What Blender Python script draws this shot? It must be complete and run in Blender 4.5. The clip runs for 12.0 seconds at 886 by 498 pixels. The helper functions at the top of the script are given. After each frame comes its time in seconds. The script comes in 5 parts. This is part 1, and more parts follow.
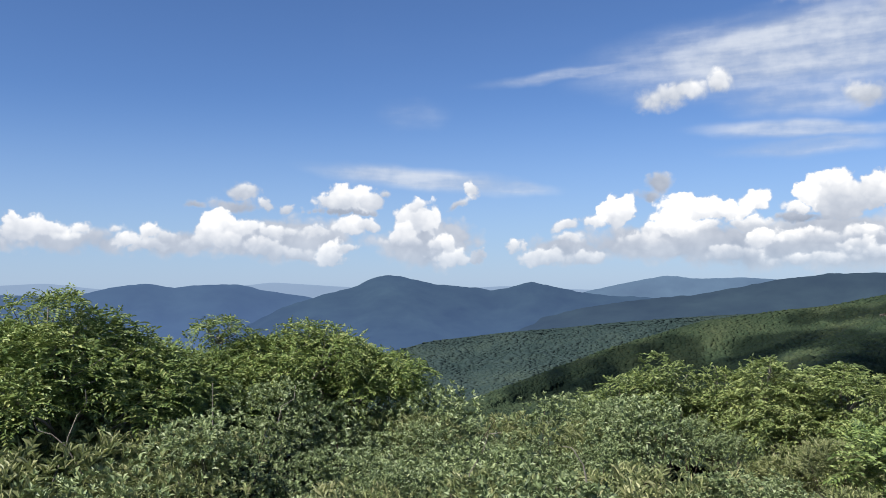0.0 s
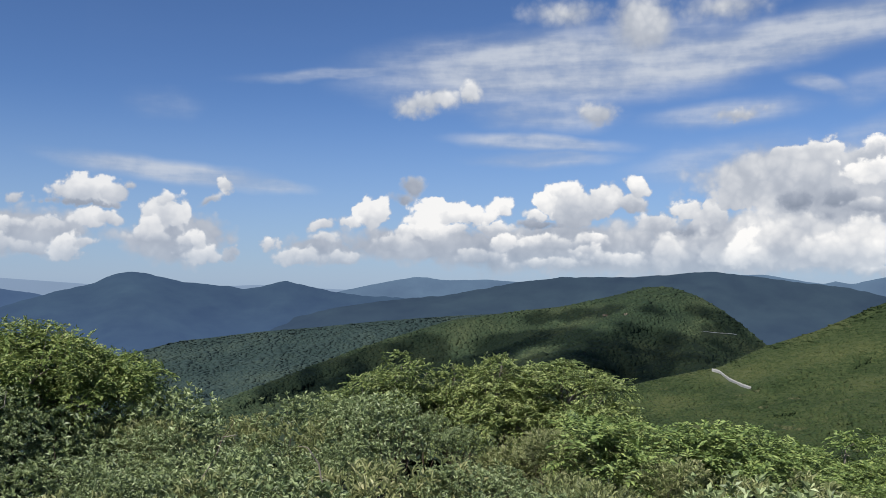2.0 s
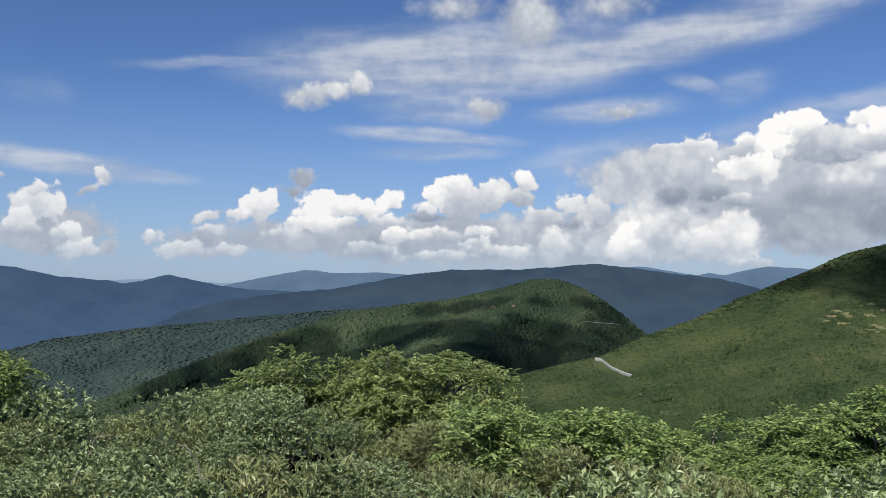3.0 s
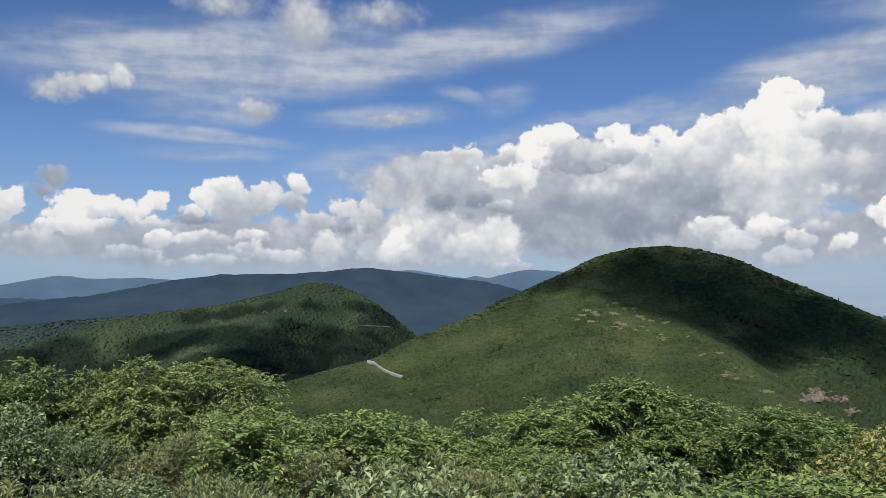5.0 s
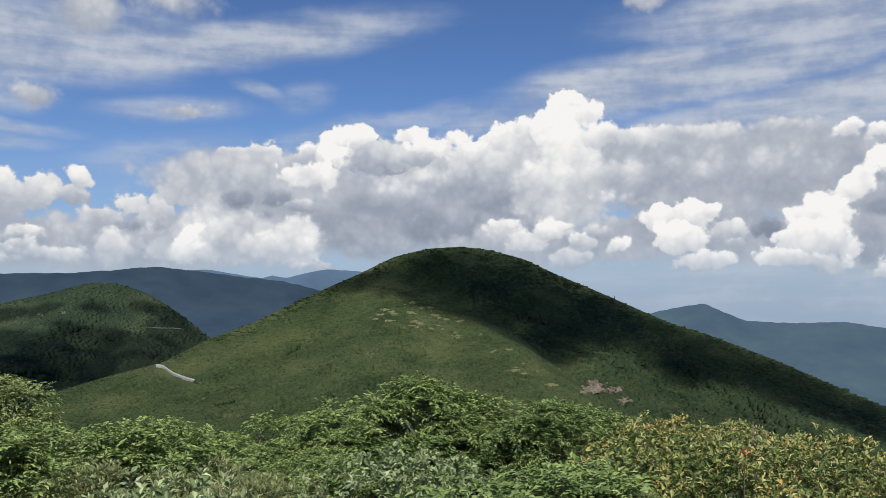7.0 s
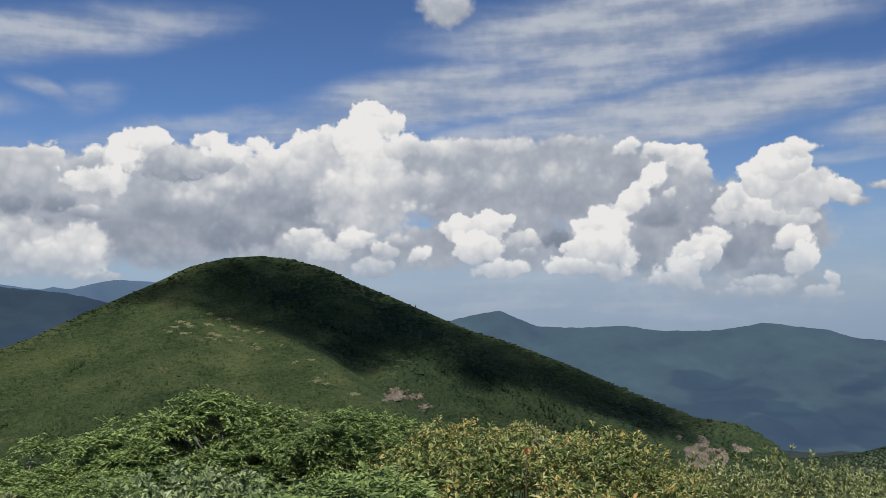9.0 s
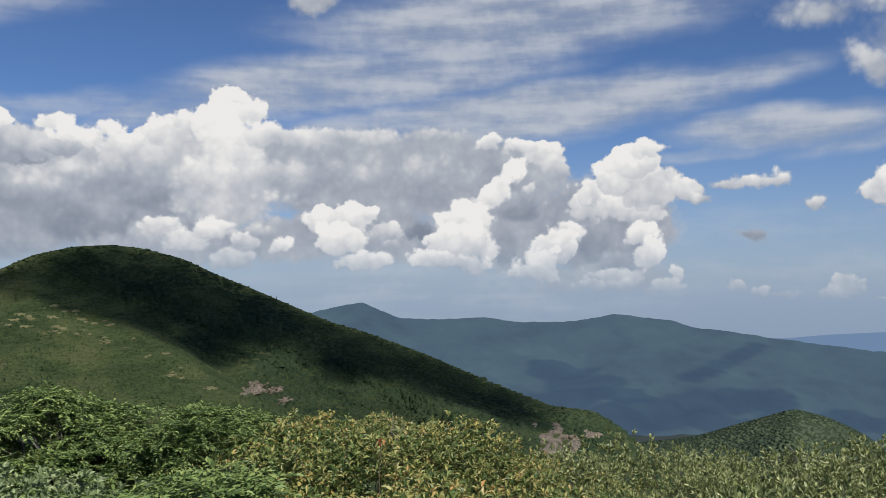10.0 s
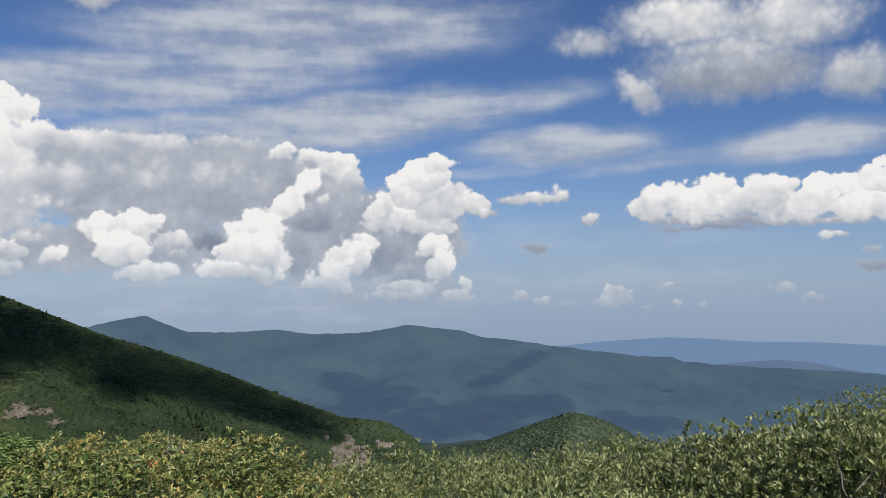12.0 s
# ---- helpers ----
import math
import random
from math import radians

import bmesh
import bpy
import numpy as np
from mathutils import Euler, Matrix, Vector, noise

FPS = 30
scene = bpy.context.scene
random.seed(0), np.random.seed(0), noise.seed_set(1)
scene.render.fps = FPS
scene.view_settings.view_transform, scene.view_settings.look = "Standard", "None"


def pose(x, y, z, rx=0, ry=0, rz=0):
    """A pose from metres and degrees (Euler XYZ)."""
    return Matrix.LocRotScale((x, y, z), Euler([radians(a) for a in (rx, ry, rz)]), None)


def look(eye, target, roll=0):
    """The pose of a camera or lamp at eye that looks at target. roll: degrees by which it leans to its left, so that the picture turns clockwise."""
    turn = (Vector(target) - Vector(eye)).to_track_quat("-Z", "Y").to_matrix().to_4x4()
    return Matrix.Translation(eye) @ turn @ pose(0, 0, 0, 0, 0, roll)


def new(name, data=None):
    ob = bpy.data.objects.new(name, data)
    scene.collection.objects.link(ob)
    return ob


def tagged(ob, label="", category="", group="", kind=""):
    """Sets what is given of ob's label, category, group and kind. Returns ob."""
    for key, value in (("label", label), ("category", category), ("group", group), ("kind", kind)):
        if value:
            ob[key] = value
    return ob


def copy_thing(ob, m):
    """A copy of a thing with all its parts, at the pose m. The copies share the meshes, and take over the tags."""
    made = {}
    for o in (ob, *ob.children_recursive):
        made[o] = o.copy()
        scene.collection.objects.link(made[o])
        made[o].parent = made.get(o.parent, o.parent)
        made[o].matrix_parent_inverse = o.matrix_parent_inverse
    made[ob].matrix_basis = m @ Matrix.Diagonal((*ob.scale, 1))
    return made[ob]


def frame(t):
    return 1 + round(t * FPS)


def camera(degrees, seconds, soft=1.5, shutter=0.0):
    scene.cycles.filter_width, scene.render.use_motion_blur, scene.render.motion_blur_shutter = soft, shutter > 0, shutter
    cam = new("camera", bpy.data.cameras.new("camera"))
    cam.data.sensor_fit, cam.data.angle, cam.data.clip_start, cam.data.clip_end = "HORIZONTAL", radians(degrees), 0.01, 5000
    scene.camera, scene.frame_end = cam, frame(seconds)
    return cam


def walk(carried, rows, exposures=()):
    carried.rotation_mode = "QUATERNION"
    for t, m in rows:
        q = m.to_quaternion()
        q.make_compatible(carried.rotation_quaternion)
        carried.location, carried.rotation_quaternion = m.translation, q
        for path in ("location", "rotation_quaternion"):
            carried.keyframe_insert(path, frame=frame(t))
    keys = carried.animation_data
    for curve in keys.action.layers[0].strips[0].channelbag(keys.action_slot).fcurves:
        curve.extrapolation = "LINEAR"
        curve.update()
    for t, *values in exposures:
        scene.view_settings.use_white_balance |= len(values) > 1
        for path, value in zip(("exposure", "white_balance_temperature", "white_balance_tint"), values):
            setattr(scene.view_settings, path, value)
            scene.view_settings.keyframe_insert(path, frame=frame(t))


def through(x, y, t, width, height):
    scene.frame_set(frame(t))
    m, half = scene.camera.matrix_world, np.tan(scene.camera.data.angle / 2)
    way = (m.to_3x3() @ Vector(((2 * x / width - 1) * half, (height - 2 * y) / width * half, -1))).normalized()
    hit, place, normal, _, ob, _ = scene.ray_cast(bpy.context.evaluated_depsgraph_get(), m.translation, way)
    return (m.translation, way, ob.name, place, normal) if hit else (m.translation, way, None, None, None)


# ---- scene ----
cam = camera(55.81, 12.0, soft=0.8)
EYE = 1.6


def held(yaw, tilt, roll):
    """The camera at arm's length from a person who turns on the spot."""
    a = radians(yaw)
    return pose(-0.45 * math.sin(a), 0.45 * math.cos(a), EYE) @ pose(0, 0, 0, 0, 0, yaw) @ pose(0, 0, 0, 90 + tilt) @ pose(0, 0, 0, 0, 0, roll)


PATH = [
    (0.0, held(39.21, 2.11, -0.34)),
    (0.5, held(34.15, 2.48, -0.31)),
    (1.0, held(29.47, 2.56, 0.21)),
    (1.5, held(25.64, 2.38, 0.85)),
    (2.0, held(22.55, 2.11, 0.54)),
    (2.5, held(18.89, 1.83, 0.26)),
    (3.0, held(15.04, 1.67, 0.30)),
    (5.0, held(-0.42, 1.97, -0.12)),
    (5.5, held(-3.99, 2.01, -0.30)),
    (6.0, held(-7.89, 1.73, -0.45)),
    (6.5, held(-11.29, 1.75, -0.26)),
    (8.5, held(-23.14, 2.50, -0.16)),
    (9.0, held(-27.59, 2.52, -0.46)),
    (9.5, held(-32.49, 2.28, -0.30)),
    (10.0, held(-36.93, 1.91, -0.16)),
    (10.5, held(-41.13, 1.92, 0.05)),
    (11.0, held(-44.51, 2.04, 0.21)),
    (11.5, held(-47.53, 2.35, 0.15)),
    (12.0, held(-50.99, 2.65, -0.22)),
]
walk(cam, PATH, exposures=((0, 0.60), (0.5, 0.56), (1.0, 0.48), (1.5, 0.30), (2.5, 0.32), (5.0, 0.18), (6.5, 0.24), (8.5, 0.02), (12, 0.13)))


# ---- sky, sun ----
HEAPS, VEILS = [], []


def heap(az, el, w, h, tilt, tone, soft, domed=0.26):
    """One swelling of a heap cloud: its place, half-sizes and lean in degrees, how white it is, how soft its rim, how much greyer below."""
    HEAPS.append((az, el, w, h, tilt, tone, soft, domed))


def veil(az, el, w, h, tilt, thick):
    """One stretch of high thin cloud, drawn out by the wind."""
    VEILS.append((az, el, w, h, tilt, thick))


# from the back to the front
veil(14.43, 14.23, 11.31, 1.73, -3, 0.75)
veil(1.34, 14.99, 11.86, 1.08, -9, 0.75)
veil(29.13, 13.73, 5.96, 0.3, -5, 0.45)
veil(22.23, 15.68, 4.5, 0.41, -12, 0.4)
veil(15.59, 11.26, 4.19, 0.84, -0, 0.55)
veil(15.97, 9.37, 4.98, 0.38, 3, 0.6)
veil(15.58, 8.34, 4.22, 0.38, -0, 0.5)
veil(-1.78, 12.23, 1.78, 0.39, 15, 0.5)
veil(-4.79, 11.99, 1.92, 0.77, -20, 0.35)
veil(3.88, 8.02, 4.83, 0.97, -8, 0.45)
veil(41.25, 11.21, 2.12, 0.71, -0, 0.25)
veil(40.51, 6.85, 6.09, 0.54, 5, 0.65)
veil(34.58, 6.27, 2.6, 0.33, 3, 0.5)
veil(-5.09, 9.03, 4.91, 0.84, -15, 0.4)
veil(3.87, 10.95, 4.43, 0.59, -3, 0.5)
veil(-11.49, 16.81, 1.48, 0.48, -20, 0.4)
veil(-26.13, 12.78, 7.75, 1.34, -10, 0.8)
veil(-19.11, 11.17, 5.17, 0.74, -15, 0.6)
veil(-11.62, 10.56, 7.59, 0.61, -8, 0.45)
veil(-6.21, 9.34, 4.6, 0.69, -12, 0.4)
veil(-31.54, 12.79, 12.06, 1.05, -6, 0.75)
veil(-25.75, 12.85, 5.71, 0.84, -5, 0.6)
veil(-40.84, 15.6, 10.78, 1.44, -14, 0.7)
veil(-37.25, 17.47, 6.53, 1.16, -10, 0.8)
veil(-44.24, 10.92, 11.79, 1.18, -8, 0.85)
veil(-35.3, 10.53, 7.49, 0.9, -5, 0.7)
veil(-46.04, 16.96, 6.91, 0.97, -8, 0.65)
veil(-38.83, 1.28, 15.65, 3.35, -0, 0.38)
veil(-41.74, 17.08, 12.33, 1.57, -3, 0.8)
veil(-35.52, 13.72, 9.8, 0.98, -8, 0.6)
veil(-43.69, 11.53, 11.44, 1.07, -5, 0.85)
veil(-56.2, 12.62, 4.78, 0.73, -8, 0.6)
veil(-55.07, 7.98, 4.86, 0.34, -5, 0.4)
veil(-60.36, 1.87, 12.06, 2.19, -0, 0.3)
veil(-74.74, 9.08, 5.28, 0.77, -4, 0.8)
veil(-59.37, 9.49, 5.7, 0.91, -0, 0.85)
veil(-64.98, 8.36, 4.86, 0.45, -6, 0.5)
heap(14.44, 17.85, 3.71, 1.19, 0, 0.62, 1.31)
heap(9.06, 16.97, 2.58, 2.39, 0, 0.56, 1.54)
heap(3.84, 17.61, 3.96, 1.26, 0, 0.56, 1.38)
heap(12.11, 11.4, 1.52, 0.91, 0, 0.5, 0.69)
heap(2.97, 11.02, 2.2, 0.51, 0, 0.55, 0.54)
heap(23.68, 11.92, 3.04, 0.99, -12, 0.66, 0.69)
heap(20.97, 12.64, 1.06, 0.99, 0, 0.7, 0.62)
heap(-27.73, 18.59, 2.22, 1.48, 0, 0.62, 0.69)
heap(-61.36, 16.35, 3.51, 1.33, 0, 0.56, 1.31)
heap(-70.44, 13.72, 8.24, 2.37, 0, 0.32, 1.69)
heap(-66.95, 17.17, 5.41, 2.23, 0, 0.74, 1.54)
heap(-73.58, 16.61, 5.9, 2.43, 0, 0.72, 1.69)
heap(-70.12, 15.08, 7.15, 1.79, 0, 0.6, 1.69)
heap(-64.31, 12.82, 2.22, 1.33, 40, 0.56, 1)
heap(-77.71, 13.09, 3.06, 2.04, 0, 0.52, 1.38)
heap(63.71, 2.73, 6.59, 0.91, 0, 0.46, 0.69, 0.06)
heap(56.27, 2.45, 5.29, 0.88, 0, 0.41, 0.69, 0.06)
heap(50.08, 2.78, 6.69, 1.56, 0, 0.46, 0.77, 0.06)
heap(40.14, 2.46, 3.83, 1.76, 0, 0.44, 0.77, 0.06)
heap(66.7, 3.68, 0.55, 0.55, 0, 0.88, 0.27)
heap(66.23, 3.1, 1.17, 0.76, 0, 0.78, 0.27)
heap(65.15, 3.47, 0.97, 0.7, 0, 0.88, 0.27)
heap(64.2, 3.42, 0.77, 0.63, 0, 0.85, 0.27)
heap(63.56, 3.33, 0.42, 0.42, 0, 0.8, 0.27)
heap(62.42, 3.35, 0.78, 0.5, 0, 0.85, 0.27)
heap(63.23, 2.95, 1.06, 0.35, 0, 0.75, 0.27)
heap(60.76, 3.49, 0.58, 0.36, 0, 0.8, 0.27)
heap(59.92, 2.85, 1.01, 0.58, 0, 0.8, 0.27)
heap(58.55, 3.24, 0.8, 0.66, 0, 0.88, 0.27)
heap(58.72, 2.5, 1.64, 0.51, 0, 0.66, 0.27)
heap(57.33, 2.88, 0.81, 0.44, 0, 0.6, 0.27)
heap(52.49, 6.01, 1.2, 0.68, 0, 0.66, 0.38)
heap(53.04, 5.1, 2.06, 0.49, 0, 0.3, 0.38)
heap(55.57, 4.94, 0.93, 0.3, 0, 0.24, 0.27)
heap(51.01, 5.13, 0.53, 0.45, 0, 0.72, 0.27)
heap(49.89, 4.76, 0.53, 0.46, 0, 0.6, 0.27)
heap(53.77, 3.74, 1.57, 0.97, 0, 0.95, 0.27)
heap(52.67, 3.67, 1.43, 0.75, 0, 0.95, 0.27)
heap(54.85, 3.09, 1.12, 0.75, 0, 0.84, 0.27)
heap(53.94, 2.73, 1.27, 0.67, 0, 0.74, 0.27)
heap(55.38, 2.53, 1.12, 0.45, 0, 0.6, 0.27)
heap(50.64, 3.12, 1.06, 0.53, 0, 0.78, 0.27)
heap(49.52, 3.24, 0.84, 0.38, 0, 0.75, 0.27)
heap(47.82, 3.25, 0.99, 0.46, 0, 0.74, 0.27)
heap(45.53, 3.52, 1.23, 0.77, 0, 0.8, 0.27)
heap(44.38, 3.71, 0.96, 0.54, 0, 0.7, 0.27)
heap(51.19, 2.17, 1.7, 0.68, 0, 0.7, 0.27)
heap(48.95, 1.79, 1.53, 0.46, 0, 0.5, 0.27)
heap(46.76, 1.87, 1.23, 0.84, 0, 0.88, 0.27)
heap(45.73, 2.17, 0.85, 0.46, 0, 0.75, 0.27)
heap(45.91, 4.63, 2.3, 0.46, 0, 0.22, 0.23)
heap(45.72, 5.44, 1.73, 0.92, 0, 0.86, 0.27)
heap(46.68, 5.17, 1.53, 0.61, 0, 0.78, 0.27)
heap(44.18, 5.33, 1.15, 0.69, 0, 0.66, 0.27)
heap(43.22, 5.64, 0.46, 0.39, 0, 0.6, 0.27)
heap(41.1, 4.29, 1.55, 1.24, 0, 0.92, 0.27)
heap(40.9, 4.94, 1.08, 0.54, 0, 0.9, 0.27)
heap(41.88, 3.24, 1.24, 0.85, 0, 0.9, 0.27)
heap(41.49, 2.55, 1.74, 0.46, 0, 0.58, 0.27)
heap(39.36, 2.54, 1.08, 0.54, 0, 0.74, 0.27)
heap(39.56, 1.96, 0.97, 0.31, 0, 0.55, 0.27)
heap(38.59, 1.56, 1.74, 0.62, 0, 0.78, 0.27)
heap(38.86, 2.53, 0.54, 0.7, 0, 0.84, 0.27)
heap(37.48, 6.19, 0.62, 0.69, 0, 0.74, 0.27)
heap(38.38, 5.04, 1.08, 0.35, -35, 0.5, 0.27)
heap(36.74, 1.55, 0.46, 0.54, 0, 0.5, 0.27)
heap(34.15, 2.26, 0.66, 0.5, 0, 0.84, 0.27)
heap(32.43, 1.9, 0.85, 0.38, 0, 0.75, 0.27)
heap(23.5, 2.27, 8.2, 1.45, 0, 0.46, 0.77, 0.06)
heap(30.53, 2, 3.79, 0.99, 0, 0.41, 0.69, 0.06)
heap(30.58, 3.53, 1.07, 0.54, 0, 0.8, 0.27)
heap(27.49, 4.5, 1.21, 0.98, -35, 0.9, 0.27)
heap(28.81, 3.76, 0.95, 0.53, 0, 0.84, 0.27)
heap(24.7, 6.48, 1.2, 0.9, 0, 0.33, 0.54)
heap(25.26, 5.57, 1.12, 0.52, 0, 0.26, 0.46)
heap(32.43, 1.52, 1.54, 0.61, 0, 0.7, 0.27)
heap(30.52, 2.65, 1.53, 0.38, 0, 0.7, 0.27)
heap(29.4, 1.49, 1.72, 0.53, 0, 0.6, 0.27)
heap(22.75, 4.56, 2.23, 1.19, 0, 0.96, 0.27)
heap(24.01, 4.04, 1.49, 0.82, 0, 0.95, 0.27)
heap(20.98, 4.32, 1.29, 0.92, 0, 0.95, 0.27)
heap(22.77, 3.26, 2.6, 0.82, 0, 0.9, 0.27)
heap(25.3, 3.13, 1.13, 0.53, 0, 0.75, 0.27)
heap(26.04, 2.39, 1.51, 0.6, 0, 0.6, 0.27)
heap(18.73, 4.87, 1.01, 0.72, 0, 0.95, 0.27)
heap(19.6, 4.28, 0.91, 0.66, 0, 0.9, 0.27)
heap(18.92, 3.53, 1.63, 0.65, 0, 0.8, 0.27)
heap(19.29, 2.45, 1.27, 0.91, 0, 0.84, 0.27)
heap(6.83, 1.88, 13.32, 2.04, 0, 0.56, 0.96, 0.06)
heap(14.41, 2.19, 11.03, 2, 0, 0.46, 0.85, 0.06)
heap(1.4, 2.6, 12.18, 2.39, 0, 0.56, 0.96, 0.06)
heap(-3.75, 5.75, 7.84, 3.08, 0, 0.56, 0.96, 0.06)
heap(15.19, 5.55, 1.23, 1.16, 0, 0.95, 0.27)
heap(14.22, 6.31, 1.08, 0.62, 0, 0.95, 0.27)
heap(16.34, 4.51, 1.16, 0.54, 0, 0.85, 0.27)
heap(11.15, 5.52, 0.77, 1.07, 0, 0.7, 0.27)
heap(12.11, 5.34, 1.34, 1.15, 0, 0.75, 0.27)
heap(13.64, 4.96, 1.62, 1.35, 0, 0.72, 0.27)
heap(16.34, 3.89, 1.74, 0.39, 0, 0.26, 0.23)
heap(10.02, 5.13, 1.22, 0.76, 0, 0.62, 0.27)
heap(9.64, 6.27, 0.76, 0.84, 0, 0.8, 0.27)
heap(16.34, 2.84, 1.93, 0.46, 0, 0.85, 0.27)
heap(12.68, 2.96, 1.15, 0.46, 0, 0.85, 0.27)
heap(14.79, 2.46, 3.09, 0.46, 0, 0.6, 0.27)
heap(18.27, 2.65, 1.08, 0.77, 0, 0.85, 0.27)
heap(19.82, 1.67, 2.13, 0.54, 0, 0.62, 0.27)
heap(15.18, 1.11, 3.09, 0.46, 0, 0.64, 0.27)
heap(12.87, 1.89, 1.15, 0.54, 0, 0.7, 0.27)
heap(10.96, 1.5, 2.3, 0.54, 0, 0.7, 0.27)
heap(8.32, 3.98, 1.71, 0.76, 0, 0.72, 0.27)
heap(6.46, 4.83, 1.32, 0.68, 0, 0.85, 0.27)
heap(7.58, 1.88, 1.52, 1.52, 0, 0.72, 0.54)
heap(4.62, 4.31, 1.5, 1.12, 0, 0.7, 0.27)
heap(5.36, 3.57, 2.26, 0.45, 0, 0.34, 0.27)
heap(4.27, 1.87, 1.5, 1.12, 0, 0.84, 0.54)
heap(2.65, 2.61, 0.93, 1.49, 0, 0.92, 0.46)
heap(3.17, 5.4, 1.67, 0.93, 0, 0.75, 0.27)
heap(1.39, 6.1, 1.66, 1.1, 0, 0.8, 0.46)
heap(-0.37, 7.86, 1.64, 1.09, 0, 0.74, 0.27)
heap(-2.09, 8.32, 1.44, 1.01, 0, 0.8, 0.27)
heap(-1.06, 6.57, 1.99, 0.8, 0, 0.95, 0.27)
heap(-3.43, 7.18, 1.6, 1.07, 0, 0.95, 0.27)
heap(1.04, 5.17, 1.47, 0.44, 0, 0.9, 0.27)
heap(-0.7, 5.13, 1.17, 0.91, 0, 0.2, 0.46)
heap(0.34, 5.34, 0.73, 0.59, 0, 0.28, 0.27)
heap(-2.75, 5.61, 1.08, 0.57, 0, 0.25, 0.38)
heap(-1.72, 4.38, 1.27, 0.43, 0, 0.28, 0.27)
heap(-1.37, 1.84, 2.18, 1.45, 0, 0.78, 0.69)
heap(-4.37, 2.18, 1.96, 2.13, 0, 0.86, 0.77)
heap(-5.66, 0.75, 1.41, 0.49, 0, 0.7, 0.27)
heap(-5.68, 3.22, 1.23, 1.06, 0, 0.84, 0.54)
heap(-5.07, 7.81, 1.58, 1.23, 0, 0.95, 0.27)
heap(-7, 8.73, 1.73, 1.38, 0, 1, 0.27)
heap(-8.26, 9.49, 1.54, 0.85, 0, 1, 0.27)
heap(-3.24, 6.44, 10.39, 2.59, 0, 0.61, 0.96, 0.06)
heap(-11.5, 6.3, 10.4, 3.43, 0, 0.58, 0.96, 0.06)
heap(0.07, 2.75, 7.04, 1.92, 0, 0.66, 0.96, 0.06)
heap(-9.67, 3.26, 6.21, 2.44, 0, 0.41, 0.96, 0.06)
heap(-16.81, 4.08, 7.19, 2.91, 0, 0.38, 0.96, 0.06)
heap(-8.16, 9.2, 1.67, 1.04, 0, 1, 0.27)
heap(-6.73, 8.22, 1.66, 0.92, 0, 0.98, 0.27)
heap(-4.97, 7.05, 2.2, 0.92, 0, 0.95, 0.27)
heap(-12.04, 9.7, 1.21, 0.83, 0, 1, 0.27)
heap(-13.36, 8.99, 1.9, 0.83, 0, 0.97, 0.27)
heap(-15.26, 9.33, 1.07, 0.61, 0, 0.97, 0.27)
heap(-19.5, 9.84, 1.23, 0.84, 0, 0.92, 0.27)
heap(-17.96, 9.07, 1.72, 1.23, 0, 0.85, 0.27)
heap(-16.03, 7.9, 1.91, 1.53, 0, 0.76, 0.27)
heap(-18.34, 7.16, 2.31, 1.54, 0, 0.68, 0.46)
heap(-19.89, 7.94, 1.54, 1.92, 0, 0.72, 0.46)
heap(-10.01, 7.47, 2.33, 0.45, 0, 0.33, 0.27)
heap(-9.64, 8.21, 2.17, 1.2, 0, 0.62, 0.35)
heap(-12.24, 8.13, 1.21, 0.61, 0, 0.5, 0.27)
heap(-0.39, 5.08, 1.14, 0.78, 0, 0.22, 0.46)
heap(-2.74, 5.34, 1.16, 0.8, 0, 0.25, 0.46)
heap(-4.29, 4.83, 1.83, 0.51, 0, 0.5, 0.27)
heap(2.32, 2.36, 1.4, 1.22, 0, 0.88, 0.46)
heap(2.94, 1.83, 1.22, 1.04, 0, 0.9, 0.46)
heap(-2.27, 2.07, 2.17, 1.27, 0, 0.74, 0.54)
heap(-4.32, 2.82, 1.83, 1.65, 0, 0.86, 0.62)
heap(0.72, 2.74, 1.42, 1.42, 0, 0.68, 0.62)
heap(-9.29, 5.13, 2.63, 1.13, 0, 0.32, 0.85)
heap(-13, 6.71, 3.04, 0.84, 0, 0.7, 0.77)
heap(-11.5, 5.93, 2.27, 0.68, 0, 0.62, 0.69)
heap(-17.58, 5.24, 2.69, 0.96, 0, 0.3, 0.77)
heap(-13.01, 3.67, 1.9, 1.52, 0, 0.17, 0.77)
heap(-14.53, 2.92, 1.91, 1.15, 0, 0.2, 0.69)
heap(-19.89, 4.47, 2.7, 0.77, 0, 0.32, 0.77)
heap(-16.05, 3.31, 0.54, 0.77, 0, 0.32, 0.38)
heap(-19.89, 2.16, 6.8, 1.67, 0, 0.51, 0.77, 0.06)
heap(-26.47, 2.53, 5.1, 1.88, 0, 0.51, 0.77, 0.06)
heap(-35.2, 2.45, 7.91, 2.04, 0, 0.51, 0.77, 0.06)
heap(-42.38, 2.71, 4.82, 2.6, 0, 0.51, 0.77, 0.06)
heap(-46.74, 2.62, 4.29, 2.53, 0, 0.51, 0.77, 0.06)
heap(-22.22, 6.79, 3.82, 4.17, 0, 0.66, 0.96, 0.06)
heap(-29.58, 7.11, 7.59, 3.23, 0, 0.54, 0.96, 0.06)
heap(-37.1, 6.92, 9.06, 3.16, 0, 0.51, 0.96, 0.06)
heap(-31.46, 3.25, 6.32, 2.48, 0, 0.46, 0.85, 0.06)
heap(-40.69, 6.43, 5.27, 2.62, 0, 0.51, 0.85, 0.06)
heap(-22.42, 11.18, 1.99, 1.38, 0, 1, 0.27)
heap(-21.64, 10.04, 1.73, 1.53, 0, 1, 0.27)
heap(-24.18, 10.8, 1.07, 1.07, 0, 0.95, 0.27)
